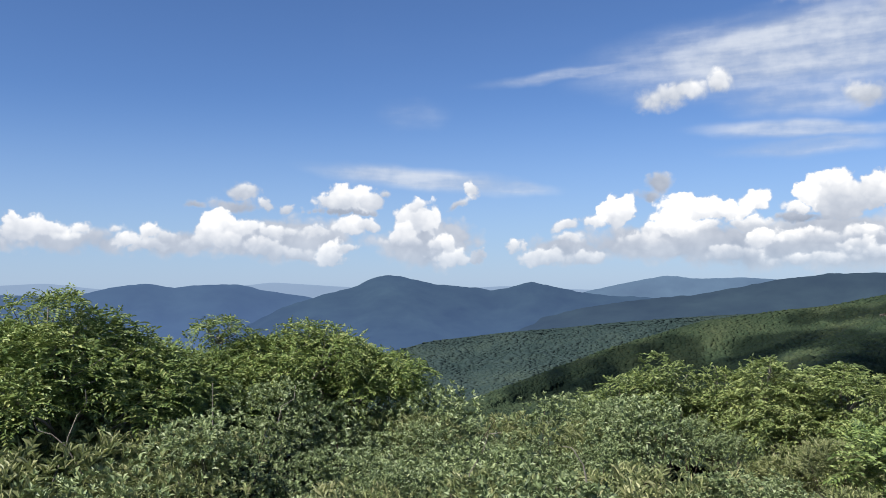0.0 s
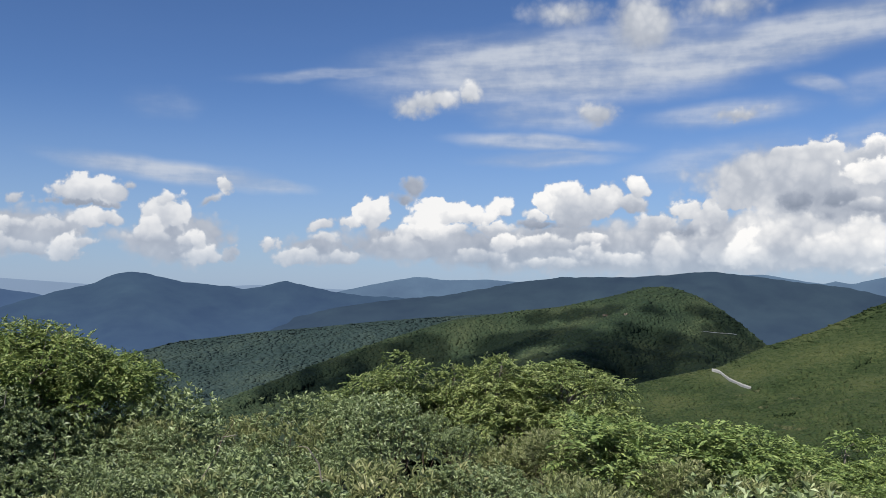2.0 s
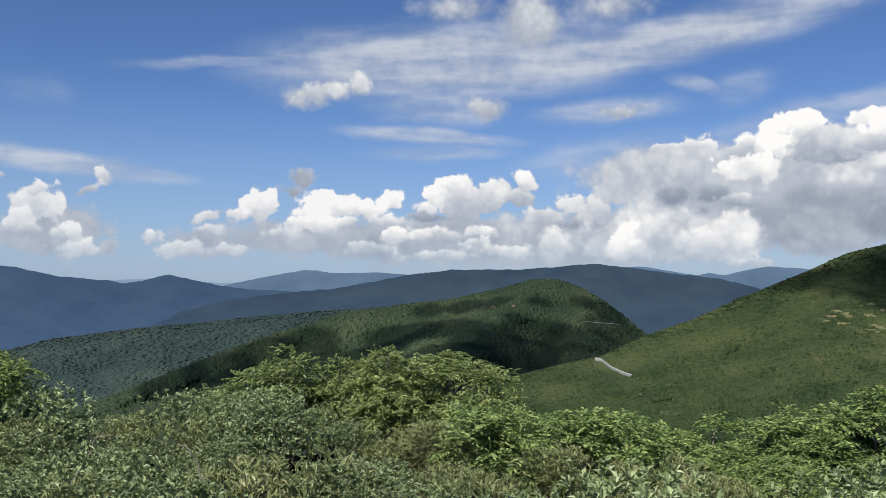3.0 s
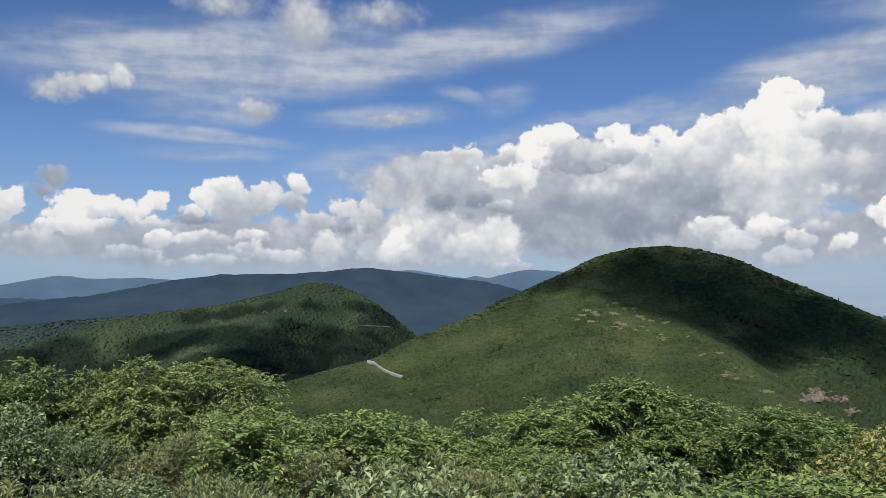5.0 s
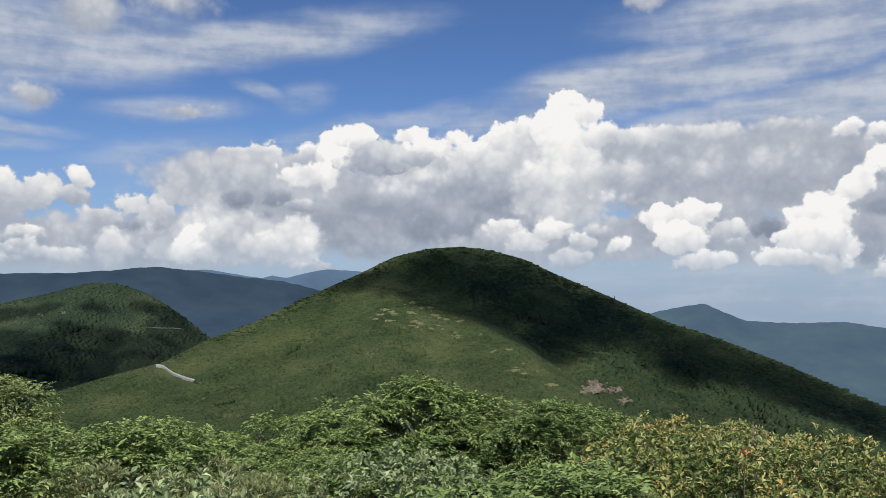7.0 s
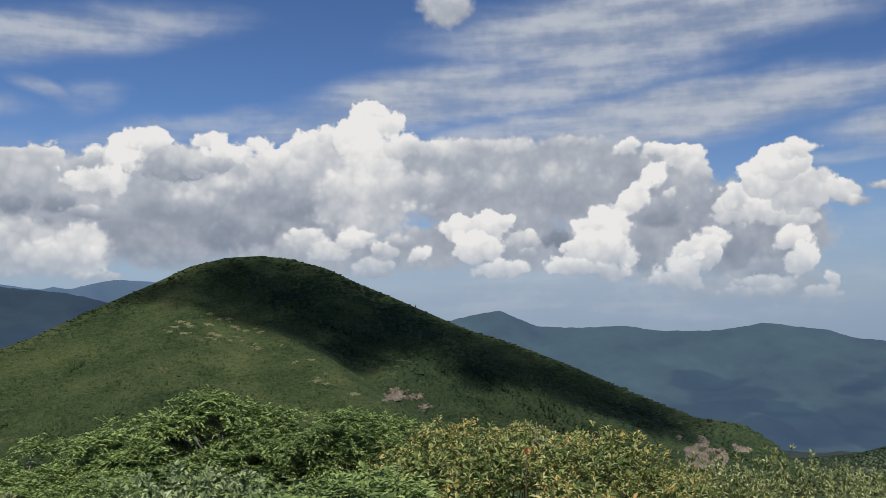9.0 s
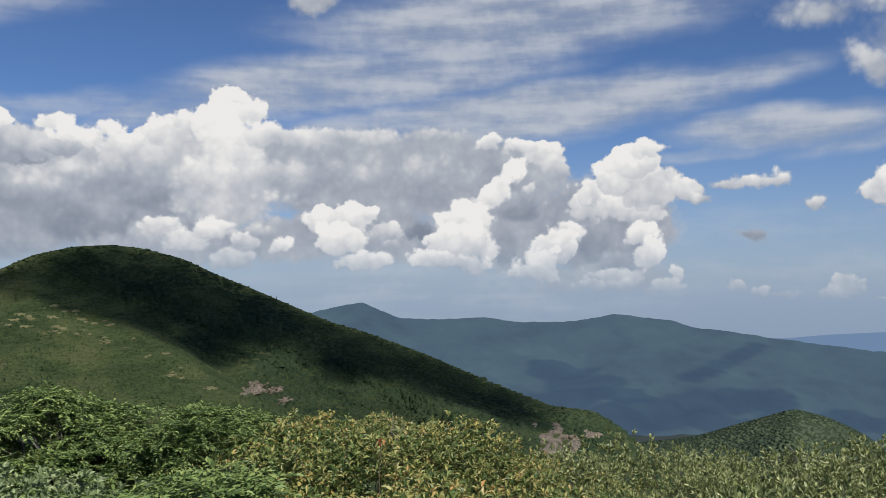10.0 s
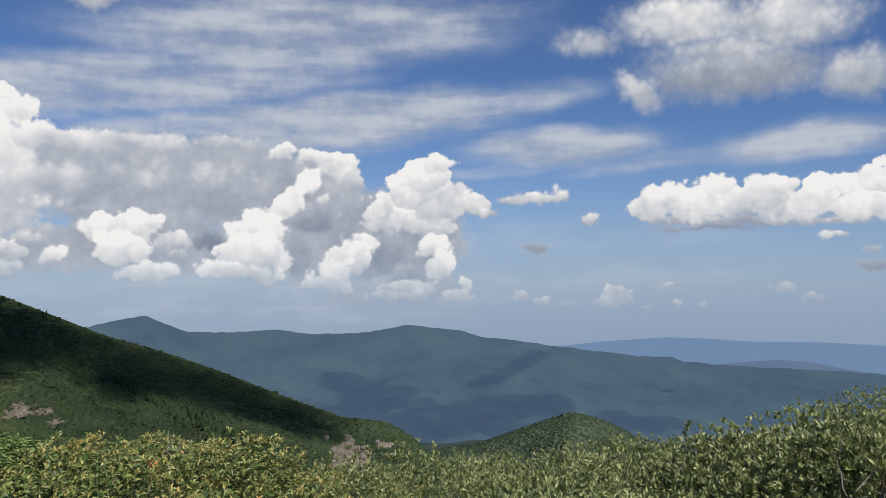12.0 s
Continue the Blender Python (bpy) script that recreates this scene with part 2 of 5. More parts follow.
heap(-21.05, 6.79, 1.93, 1.54, 0, 0.8, 0.62)
heap(-23.77, 6.79, 1.93, 1.93, 0, 0.74, 0.69)
heap(-22.61, 8.33, 2.31, 2.31, 0, 0.88, 0.69)
heap(-25.34, 9.46, 1.92, 0.92, 0, 0.9, 0.38)
heap(-27.67, 9.35, 3.45, 0.92, 0, 0.78, 0.46)
heap(-31.51, 9.54, 3.42, 0.84, 0, 0.7, 0.54)
heap(-36.03, 9.57, 3.37, 0.75, 0, 0.66, 0.54)
heap(-44.19, 8.26, 1.37, 0.93, 0, 0.84, 0.27)
heap(-44.85, 7.33, 0.9, 1.08, 0, 0.64, 0.38)
heap(-42.13, 8.73, 1.64, 0.58, 0, 0.9, 0.27)
heap(-40.03, 9.21, 1.1, 0.66, 0, 0.92, 0.27)
heap(-26.1, 6.77, 2.31, 1.16, 0, 0.62, 0.69)
heap(-26.1, 5.23, 1.93, 0.46, 0, 0.6, 0.46)
heap(-29.58, 6.73, 3.45, 1.53, 0, 0.55, 0.85)
heap(-35.99, 6.58, 3.01, 1.88, 0, 0.5, 0.92)
heap(-24.15, 2.92, 1.55, 0.7, 0, 0.58, 0.46)
heap(-22.59, 1.19, 1.74, 0.85, 0, 0.68, 0.27)
heap(-18.35, 3.12, 1.54, 0.85, 0, 0.75, 0.27)
heap(-19.89, 2.54, 1.55, 0.77, 0, 0.8, 0.27)
heap(-21.44, 3.12, 1.55, 0.7, 0, 0.84, 0.27)
heap(-23.37, 2.34, 1.08, 0.7, 0, 0.8, 0.27)
heap(-25.69, 2.14, 0.97, 0.62, -30, 0.88, 0.27)
heap(-32.96, 2.86, 1.33, 0.95, 0, 0.66, 0.38)
heap(-28.79, 3.86, 1.46, 0.92, 0, 0.95, 0.27)
heap(-30.89, 4.03, 1.53, 0.96, 0, 0.95, 0.27)
heap(-31.84, 4.21, 0.84, 0.61, 0, 0.95, 0.27)
heap(-29.93, 2.5, 1.92, 1.23, 0, 0.92, 0.27)
heap(-31.44, 0.96, 2.11, 0.69, 0, 0.84, 0.27)
heap(-33.33, 2.09, 0.76, 0.46, 0, 0.6, 0.27)
heap(-34.65, 3.02, 0.68, 0.61, 0, 0.17, 0.38)
heap(-35.4, 3.39, 0.98, 0.91, 0, 0.12, 0.38)
heap(-42.41, 4.54, 1.64, 0.91, 0, 0.28, 0.62)
heap(-41.15, 2, 1.1, 1.47, 0, 0.28, 0.62)
heap(-41.4, 6.77, 1.83, 0.81, -30, 0.95, 0.27)
heap(-39.97, 5.53, 1.85, 0.96, -35, 0.92, 0.27)
heap(-38.51, 3.9, 2.24, 1.49, -20, 0.9, 0.35)
heap(-38.13, 2.41, 2.43, 1.5, 0, 0.92, 0.27)
heap(-36.29, 1.12, 2.07, 0.83, 0, 0.87, 0.27)
heap(-38.83, 0.91, 1.49, 0.67, 0, 0.78, 0.27)
heap(-42.77, 5.43, 1.02, 0.66, 0, 0.52, 0.38)
heap(-43.12, 5.78, 0.58, 0.51, 0, 0.74, 0.27)
heap(-45.77, 3, 1.61, 1.43, 0, 0.58, 0.62)
heap(-46.39, 1.2, 1.78, 1.07, 0, 0.54, 0.62)
heap(-44.75, 2.3, 1.44, 1.01, 0, 0.84, 0.27)
heap(-43.72, 1.23, 1.63, 1.01, 0, 0.85, 0.27)
heap(-43.03, 0.51, 1.82, 0.73, 0, 0.8, 0.27)
heap(-47.92, 3.49, 5.07, 3.73, 0, 0.41, 0.92, 0.06)
heap(-47.91, 0.03, 5.49, 1.24, 0, 0.46, 0.69, 0.06)
heap(-47.15, 2.34, 1.54, 1.54, 0, 0.24, 0.69)
heap(-48.48, 0.8, 1.54, 1.15, 0, 0.32, 0.62)
heap(-46.77, 4.65, 1.92, 1.08, 0, 0.84, 0.27)
heap(-47.93, 5.6, 2.11, 1.3, 0, 0.92, 0.27)
heap(-49.45, 4.62, 2.3, 1.07, 0, 0.84, 0.27)
heap(-50.97, 6.13, 2.09, 1.52, 0, 0.9, 0.27)
heap(-53.02, 5.71, 1.51, 0.83, 25, 0.84, 0.27)
heap(-53.95, 5.01, 0.83, 0.38, 25, 0.7, 0.27)
heap(-48.88, 6.92, 1.91, 1.3, 0, 0.96, 0.27)
heap(-49.84, 7.66, 1.9, 1.29, 0, 0.97, 0.27)
heap(-50.6, 8.4, 1.29, 0.76, 0, 1, 0.27)
heap(-50.2, 2.71, 0.99, 0.99, 0, 0.84, 0.27)
heap(-50.76, 1.56, 0.92, 1.14, 40, 0.87, 0.27)
heap(-45.23, 2.73, 1.31, 0.77, 0, 0.8, 0.27)
heap(-44.46, 1.77, 1.55, 1.31, 0, 0.87, 0.27)
heap(-43.68, 0.8, 1.39, 1.01, 0, 0.87, 0.27)
heap(-43.3, 0.41, 1.16, 0.7, 0, 0.8, 0.27)
heap(-48.67, 0.03, 1.92, 0.69, 0, 0.74, 0.27)
heap(-47.91, -0.55, 2.3, 0.46, 0, 0.6, 0.27)
heap(-52.43, 0.22, 0.61, 0.76, 0, 0.8, 0.27)
heap(-52.06, -0.54, 1.14, 0.53, 0, 0.74, 0.27)
heap(-53.17, -1.1, 0.76, 0.23, 0, 0.6, 0.27)
heap(-55.78, 5.95, 1.49, 0.45, 0, 0.7, 0.35)
heap(-57.41, 6.16, 1.67, 0.56, 0, 0.72, 0.35)
heap(-58.83, 6.37, 0.81, 0.63, 0, 0.76, 0.35)
heap(-61.07, 4.66, 0.73, 0.58, 0, 0.72, 0.35)
heap(-57.38, 2.64, 0.74, 0.67, 0, 0.3, 0.69)
heap(-57.7, -0.89, 0.67, 0.52, 0, 0.74, 0.27)
heap(-58.94, -1.07, 1.1, 0.29, 0, 0.6, 0.27)
heap(-56.45, -0.71, 0.6, 0.52, 0, 0.64, 0.27)
heap(-62.71, -0.68, 1.22, 0.65, 0, 0.74, 0.27)
heap(-61.69, -1.04, 0.9, 0.36, 0, 0.6, 0.27)
heap(-66.3, 0.04, 1.58, 0.32, 0, 0.56, 0.27)
heap(-66.6, -1.25, 0.35, 0.28, 0, 0.8, 0.27)
heap(-68.24, -1.36, 0.41, 0.24, 0, 0.74, 0.27)
heap(-64.51, -1.45, 0.92, 0.18, 0, 0.64, 0.27)
heap(-68.5, 3.9, 4.8, 0.26, 0, 0.2, 0.27)
heap(-66.73, 4.58, 3.35, 0.45, 0, 0.5, 0.27)
heap(-71.29, 4.26, 4.36, 0.44, 0, 0.5, 0.27)
heap(-75.91, 4.03, 3.86, 0.35, 0, 0.5, 0.27)
heap(-64.75, 5.19, 1.5, 0.83, 0, 0.82, 0.27)
heap(-65.3, 5.74, 1.2, 0.97, 0, 0.88, 0.27)
heap(-66.75, 5.8, 1.49, 1.04, 0, 0.9, 0.27)
heap(-68, 5.47, 1.85, 1.04, 0, 0.88, 0.27)
heap(-69.07, 6.16, 1.84, 1.18, 0, 0.96, 0.27)
heap(-70.63, 5.37, 1.64, 1.09, 0, 0.84, 0.27)
heap(-72.99, 4.92, 1.43, 0.9, 0, 0.78, 0.27)
heap(-72.34, 6.03, 1.62, 1.08, 0, 0.92, 0.27)
heap(-73.19, 6.35, 0.79, 0.72, 0, 0.95, 0.27)
heap(-76.57, 4.78, 1.75, 0.91, 0, 0.84, 0.27)
heap(-74.64, 4.86, 1.59, 0.92, 0, 0.88, 0.27)
heap(-74.99, 5.73, 1.59, 1.2, 0, 0.97, 0.27)
heap(-77.23, 6.13, 1.18, 1.04, 0, 0.95, 0.27)
heap(-78.13, 5.05, 1.72, 1.17, 0, 0.88, 0.27)
heap(-78.48, 6.74, 1.17, 0.96, 0, 0.97, 0.27)
heap(-75.73, 2.98, 1.05, 0.32, 0, 0.7, 0.27)
heap(-78.07, 2.29, 0.86, 0.28, 0, 0.6, 0.27)
heap(-78.2, 1.43, 1.38, 0.55, 0, 0.22, 0.46)
heap(-57.01, 2.65, 0.96, 0.46, 0, 0.28, 0.54)
heap(-66.3, 0.04, 1.04, 0.34, 0, 0.66, 0.27)
heap(-72.89, 0.08, 0.9, 0.5, 0, 0.62, 0.27)
heap(-74.84, -0.71, 1.06, 0.42, 0, 0.62, 0.27)


SUN_AZ, SUN_EL = 170.0, 48.0


def toward(az, el=0.0):
    """The direction at an azimuth (degrees, to the left of +y) and a height above the level."""
    a, e = radians(az), radians(el)
    return Vector((-math.sin(a) * math.cos(e), math.cos(a) * math.cos(e), math.sin(e)))


class Nodes:
    """Short hand for node trees."""

    def __init__(self, tree):
        self.tree = tree
        self.tree.nodes.clear()

    def add(self, kind, sets=None, **inputs):
        n = self.tree.nodes.new(kind)
        for key, value in (sets or {}).items():
            setattr(n, key, value)
        for key, value in inputs.items():
            self.feed(n.inputs[int(key[1:])] if key[0] == "i" and key[1:].isdigit() else n.inputs[key.replace("_", " ")], value)
        return n

    def feed(self, socket, value):
        if hasattr(value, "is_output"):
            self.tree.links.new(value, socket)
        else:
            socket.default_value = value

    def math(self, op, a, b=0.0, c=0.0, clamp=False):
        n = self.tree.nodes.new("ShaderNodeMath")
        n.operation, n.use_clamp = op, clamp
        for i, v in enumerate((a, b, c)):
            self.feed(n.inputs[i], v)
        return n.outputs[0]

    def vec(self, op, a, b=(0, 0, 0)):
        n = self.tree.nodes.new("ShaderNodeVectorMath")
        n.operation = op
        self.feed(n.inputs[0], a)
        self.feed(n.inputs[1], b)
        return n.outputs[0]

    def smooth(self, v, lo, hi, a=0.0, b=1.0):
        n = self.tree.nodes.new("ShaderNodeMapRange")
        n.interpolation_type = "SMOOTHSTEP"
        for i, x in enumerate((v, lo, hi, a, b)):
            self.feed(n.inputs[i], x)
        return n.outputs[0]

    def mix(self, fac, a, b, blend="MIX"):
        n = self.tree.nodes.new("ShaderNodeMix")
        n.data_type, n.blend_type = "RGBA", blend
        self.feed(n.inputs[0], fac)
        self.feed(n.inputs[6], a)
        self.feed(n.inputs[7], b)
        return n.outputs[2]

    def noise(self, vector, scale, detail=4.0, rough=0.55, dims="3D"):
        n = self.tree.nodes.new("ShaderNodeTexNoise")
        n.noise_dimensions = dims
        self.feed(n.inputs["Vector"], vector)
        n.inputs["Scale"].default_value, n.inputs["Detail"].default_value, n.inputs["Roughness"].default_value = scale, detail, rough
        return n

    def blob(self, vector, az, el, w, h, tilt):
        """1 in the middle of an ellipse on the sky, 0.5 at its rim, 0 at twice its size."""
        m = self.tree.nodes.new("ShaderNodeMapping")
        m.vector_type = "TEXTURE"
        self.feed(m.inputs[0], vector)
        m.inputs[1].default_value, m.inputs[2].default_value, m.inputs[3].default_value = (az, el, 0), (0, 0, radians(tilt)), (w * 2, h * 2, 1)
        g = self.tree.nodes.new("ShaderNodeTexGradient")
        g.gradient_type = "SPHERICAL"
        self.tree.links.new(m.outputs[0], g.inputs[0])
        return g.outputs[1]


def make_world():
    world = bpy.data.worlds.new("sky")
    scene.world = world
    world.use_nodes = True
    k = Nodes(world.node_tree)
    sky = k.add("ShaderNodeTexSky", {"sky_type": "NISHITA", "sun_disc": False, "sun_elevation": radians(SUN_EL), "sun_rotation": radians(-SUN_AZ),
                                     "altitude": 1700.0, "air_density": 1.0, "dust_density": 0.4, "ozone_density": 2.5})
    way = k.add("ShaderNodeTexCoord").outputs["Generated"]
    xyz = k.add("ShaderNodeSeparateXYZ", None, i0=way)
    az = k.math("MULTIPLY", k.math("ARCTAN2", k.math("MULTIPLY", xyz.outputs[0], -1.0), xyz.outputs[1]), 57.29578)
    el = k.math("MULTIPLY", k.math("ARCSINE", xyz.outputs[2]), 57.29578)
    here = k.add("ShaderNodeCombineXYZ", None, i0=az, i1=el).outputs[0]

    def stirred(at, scale, detail, rough, reach):
        n = k.noise(way, scale, detail, rough).outputs["Color"]
        return k.vec("ADD", at, k.vec("MULTIPLY", k.vec("SUBTRACT", n, (0.5, 0.5, 0.5)), (reach, reach * 0.8, 0)))

    def knobs(scale, soft):
        cells = k.add("ShaderNodeTexVoronoi", {"feature": "SMOOTH_F1"}, Vector=swirl, Scale=scale, Smoothness=soft)
        return k.math("SUBTRACT", 0.62, cells.outputs["Distance"])

    # the outlines of heap clouds: swirls, with rounded knobs on them
    broad = stirred(here, 15.0, 2.0, 0.5, 1.5)
    bent = stirred(broad, 55.0, 4.0, 0.6, 1.0)
    swirl = k.vec("ADD", way, k.vec("MULTIPLY", k.noise(way, 40.0, 3.0, 0.55).outputs["Color"], (0.016, 0.016, 0.016)))
    middle, small = knobs(42.0, 0.25), knobs(105.0, 0.25)
    fray = k.math("MULTIPLY", k.math("SUBTRACT", k.noise(way, 170.0, 4.0, 0.6).outputs[0], 0.5), 0.52)
    coarse = k.math("MULTIPLY_ADD", middle, 0.75, k.math("MULTIPLY_ADD", small, 0.32, k.math("MULTIPLY", fray, 0.5)))
    fine = k.math("MULTIPLY_ADD", middle, 0.25, k.math("MULTIPLY_ADD", small, 0.28, k.math("MULTIPLY", fray, 0.4)))
    tiny = k.math("MULTIPLY", fine, 0.4)
    mottle = k.math("MULTIPLY", k.math("SUBTRACT", k.noise(swirl, 20.0, 5.0, 0.5).outputs[0], 0.5), 0.52)
    mottle = k.math("MULTIPLY_ADD", k.math("SUBTRACT", middle, 0.15), 0.20, k.math("MULTIPLY_ADD", k.math("SUBTRACT", small, 0.15), 0.13, mottle))
    # high thin layers, drawn out by the wind
    drawn = k.add("ShaderNodeMapping", {"vector_type": "POINT"}, i0=here)
    drawn.inputs[2].default_value, drawn.inputs[3].default_value = (0, 0, radians(7)), (0.13, 0.75, 1)
    streak = k.math("MULTIPLY_ADD", k.math("SUBTRACT", k.noise(way, 60.0, 5.0, 0.55).outputs[0], 0.5), 0.35, k.noise(drawn.outputs[0], 1.0, 4.0, 0.5, "2D").outputs[0])
    # clear air: paler towards the level
    clear = k.vec("MULTIPLY", sky.outputs[0], (0.063, 0.080, 0.107))
    clear = k.mix(k.smooth(el, 13.0, -3.0, 0.0, 0.75), clear, (0.355, 0.465, 0.665, 1))
    veil_tone = k.mix(k.smooth(streak, 0.3, 0.72), (0.46, 0.52, 0.63, 1), (0.65, 0.695, 0.775, 1))
    farther = k.smooth(az, 5.0, 45.0, 0.0, 0.28)
    depth = k.smooth(el, -2.2, 3.2, 0.28, 1.0)

    def stretch(lo, hi):
        """The sky between two azimuths, with the clouds that reach into it."""
        tree = bpy.data.node_groups.new("clouds", "ShaderNodeTree")
        g = Nodes(tree)
        given = (("broad", broad), ("bent", bent), ("coarse", coarse), ("fine", fine), ("tiny", tiny), ("streak", streak))
        for title, link in given:
            tree.interface.new_socket(title, in_out="INPUT", socket_type="NodeSocketVector" if link in (broad, bent) else "NodeSocketFloat")
        for title in ("cover", "tone", "body"):
            tree.interface.new_socket(title, in_out="OUTPUT", socket_type="NodeSocketFloat")
        at = {title: socket for (title, _), socket in zip(given, g.add("NodeGroupInput").outputs)}

        # a hair's breadth apart, so that each stretch is worked out by itself
        apart = (lo * 1e-6, 0, 0)
        at["broad"], at["bent"] = g.vec("ADD", at["broad"], apart), g.vec("ADD", at["bent"], apart)
        at["high"] = g.add("ShaderNodeSeparateXYZ", None, i0=at["bent"]).outputs[1]

        def near(c):
            return lo - 2.5 - max(c[2], c[3]) * 1.3 < c[0] < hi + 2.5 + max(c[2], c[3]) * 1.3

        sheet = 0.0
        for a, b, w, h, tilt, dense in filter(near, VEILS):
            one = g.math("MULTIPLY", g.math("MULTIPLY_ADD", g.blob(at["broad"], a, b, w * 1.25, h * 1.6, tilt), 2.6, -0.9, clamp=True), dense)
            sheet = g.math("SMOOTH_MAX", sheet, one, 0.1)
        ragged = g.math("MULTIPLY", g.math("SUBTRACT", at["streak"], 0.5), g.math("MULTIPLY", sheet, 1.15, clamp=True))
        tone, body = 0.5, 0.0
        for a, b, w, h, tilt, white, soft, domed in filter(near, HEAPS):
            least = min(w, h)
            inside = g.math("MULTIPLY_ADD", g.blob(at["bent"], a, b, w, h, tilt), least * 2, -least)
            share = g.smooth(g.math("ADD", inside, at["coarse"] if least > 0.85 and (soft < 0.45 or domed < 0.1) else at["fine"] if least > 0.4 else at["tiny"]), 0.0, soft)
            own = g.math("MULTIPLY_ADD", at["high"], domed / h, white - domed * b / h)
            tone, body = g.add("ShaderNodeMix", None, i0=share, i2=tone, i3=own).outputs[0], g.math("MAXIMUM", body, share)
        g.add("NodeGroupOutput", None, i0=g.smooth(g.math("ADD", sheet, ragged), 0.02, 1.05, 0.0, 0.92), i1=tone, i2=body)
        use = k.add("ShaderNodeGroup", {"node_tree": tree})
        for socket, (_, link) in zip(use.inputs, given):
            k.feed(socket, link)
        color = k.mix(use.outputs[0], clear, veil_tone)
        lit = k.add("ShaderNodeValToRGB", None, i0=k.math("ADD", use.outputs[1], mottle))
        e = lit.color_ramp.elements
        e[0].position, e[0].color = 0.0, (0.27, 0.315, 0.40, 1)
        e[1].position, e[1].color = 1.0, (1.08, 1.065, 1.045, 1)
        for p, c in ((0.30, (0.375, 0.42, 0.51)), (0.55, (0.54, 0.58, 0.655)), (0.78, (0.80, 0.815, 0.845))):
            e.new(p).color = (*c, 1)
        return k.add("ShaderNodeBackground", None, Color=k.mix(k.math("MULTIPLY", use.outputs[2], depth), color, k.mix(farther, lit.outputs[0], (0.48, 0.54, 0.65, 1))), Strength=0.74).outputs[0]

    # the sky beyond: scattered clouds of the same kind overhead and behind
    rest = k.smooth(k.noise(way, 3.2, 6.0, 0.6).outputs[0], 0.52, 0.72, 0.0, 0.8)
    shader = k.add("ShaderNodeBackground", None, Color=k.mix(rest, clear, veil_tone), Strength=0.74).outputs[0]
    edges = (-88, -60, -44, -28, -10, 8, 26, 46, 84)
    low = k.math("LESS_THAN", el, 26.0)
    for lo, hi in zip(edges, edges[1:]):
        there = k.math("MULTIPLY", k.math("MULTIPLY", k.math("GREATER_THAN", az, lo), k.math("LESS_THAN", az, hi)), low)
        shader = k.add("ShaderNodeMixShader", None, i0=there, i1=shader, i2=stretch(lo, hi)).outputs[0]
    k.tree.links.new(shader, k.add("ShaderNodeOutputWorld").inputs[0])


make_world()

sun_lamp = bpy.data.lights.new("sun", "SUN")
sun_lamp.energy, sun_lamp.angle, sun_lamp.color = 5.0, radians(0.6), (1.0, 0.95, 0.87)
sun = new("sun", sun_lamp)
sun.matrix_basis = look(tuple(toward(SUN_AZ, SUN_EL) * 50), (0, 0, 0))


# ---- materials ----
def material(name):
    m = bpy.data.materials.new(name)
    m.use_nodes = True
    return m, Nodes(m.node_tree)


def ramp(k, fac, *stops):
    n = k.add("ShaderNodeValToRGB", None, i0=fac)
    e = n.color_ramp.elements
    while len(e) < len(stops):
        e.new(0.5)
    for item, (p, c) in zip(e, stops):
        item.position, item.color = p, (*c, 1)
    return n.outputs[0]


def finish(k, shader):
    k.tree.links.new(shader, k.add("ShaderNodeOutputMaterial").inputs[0])


def leaf_material(name, stops, gloss=0.5, through=0.22):
    """Leaves: each its own shade, some light passing through."""
    m, k = material(name)
    own = k.add("ShaderNodeNewGeometry").outputs["Random Per Island"]
    place = k.add("ShaderNodeTexCoord").outputs["Object"]
    plant = k.add("ShaderNodeObjectInfo").outputs["Random"]
    patch = k.noise(place, 1.6, 3.0).outputs[0]
    fac = k.math("ADD", k.math("MULTIPLY", own, 0.75), k.math("ADD", k.math("MULTIPLY", k.math("SUBTRACT", patch, 0.5), 0.8), k.math("MULTIPLY", plant, 0.2)))
    color = ramp(k, fac, *stops)
    body = k.add("ShaderNodeBsdfPrincipled", None, Base_Color=color, Roughness=gloss)
    glow = k.add("ShaderNodeBsdfTranslucent", None, Color=k.mix(0.5, color, (0.20, 0.24, 0.06, 1)))
    both = k.add("ShaderNodeMixShader", None, i0=through, i1=body.outputs[0], i2=glow.outputs[0])
    finish(k, both.outputs[0])
    return m


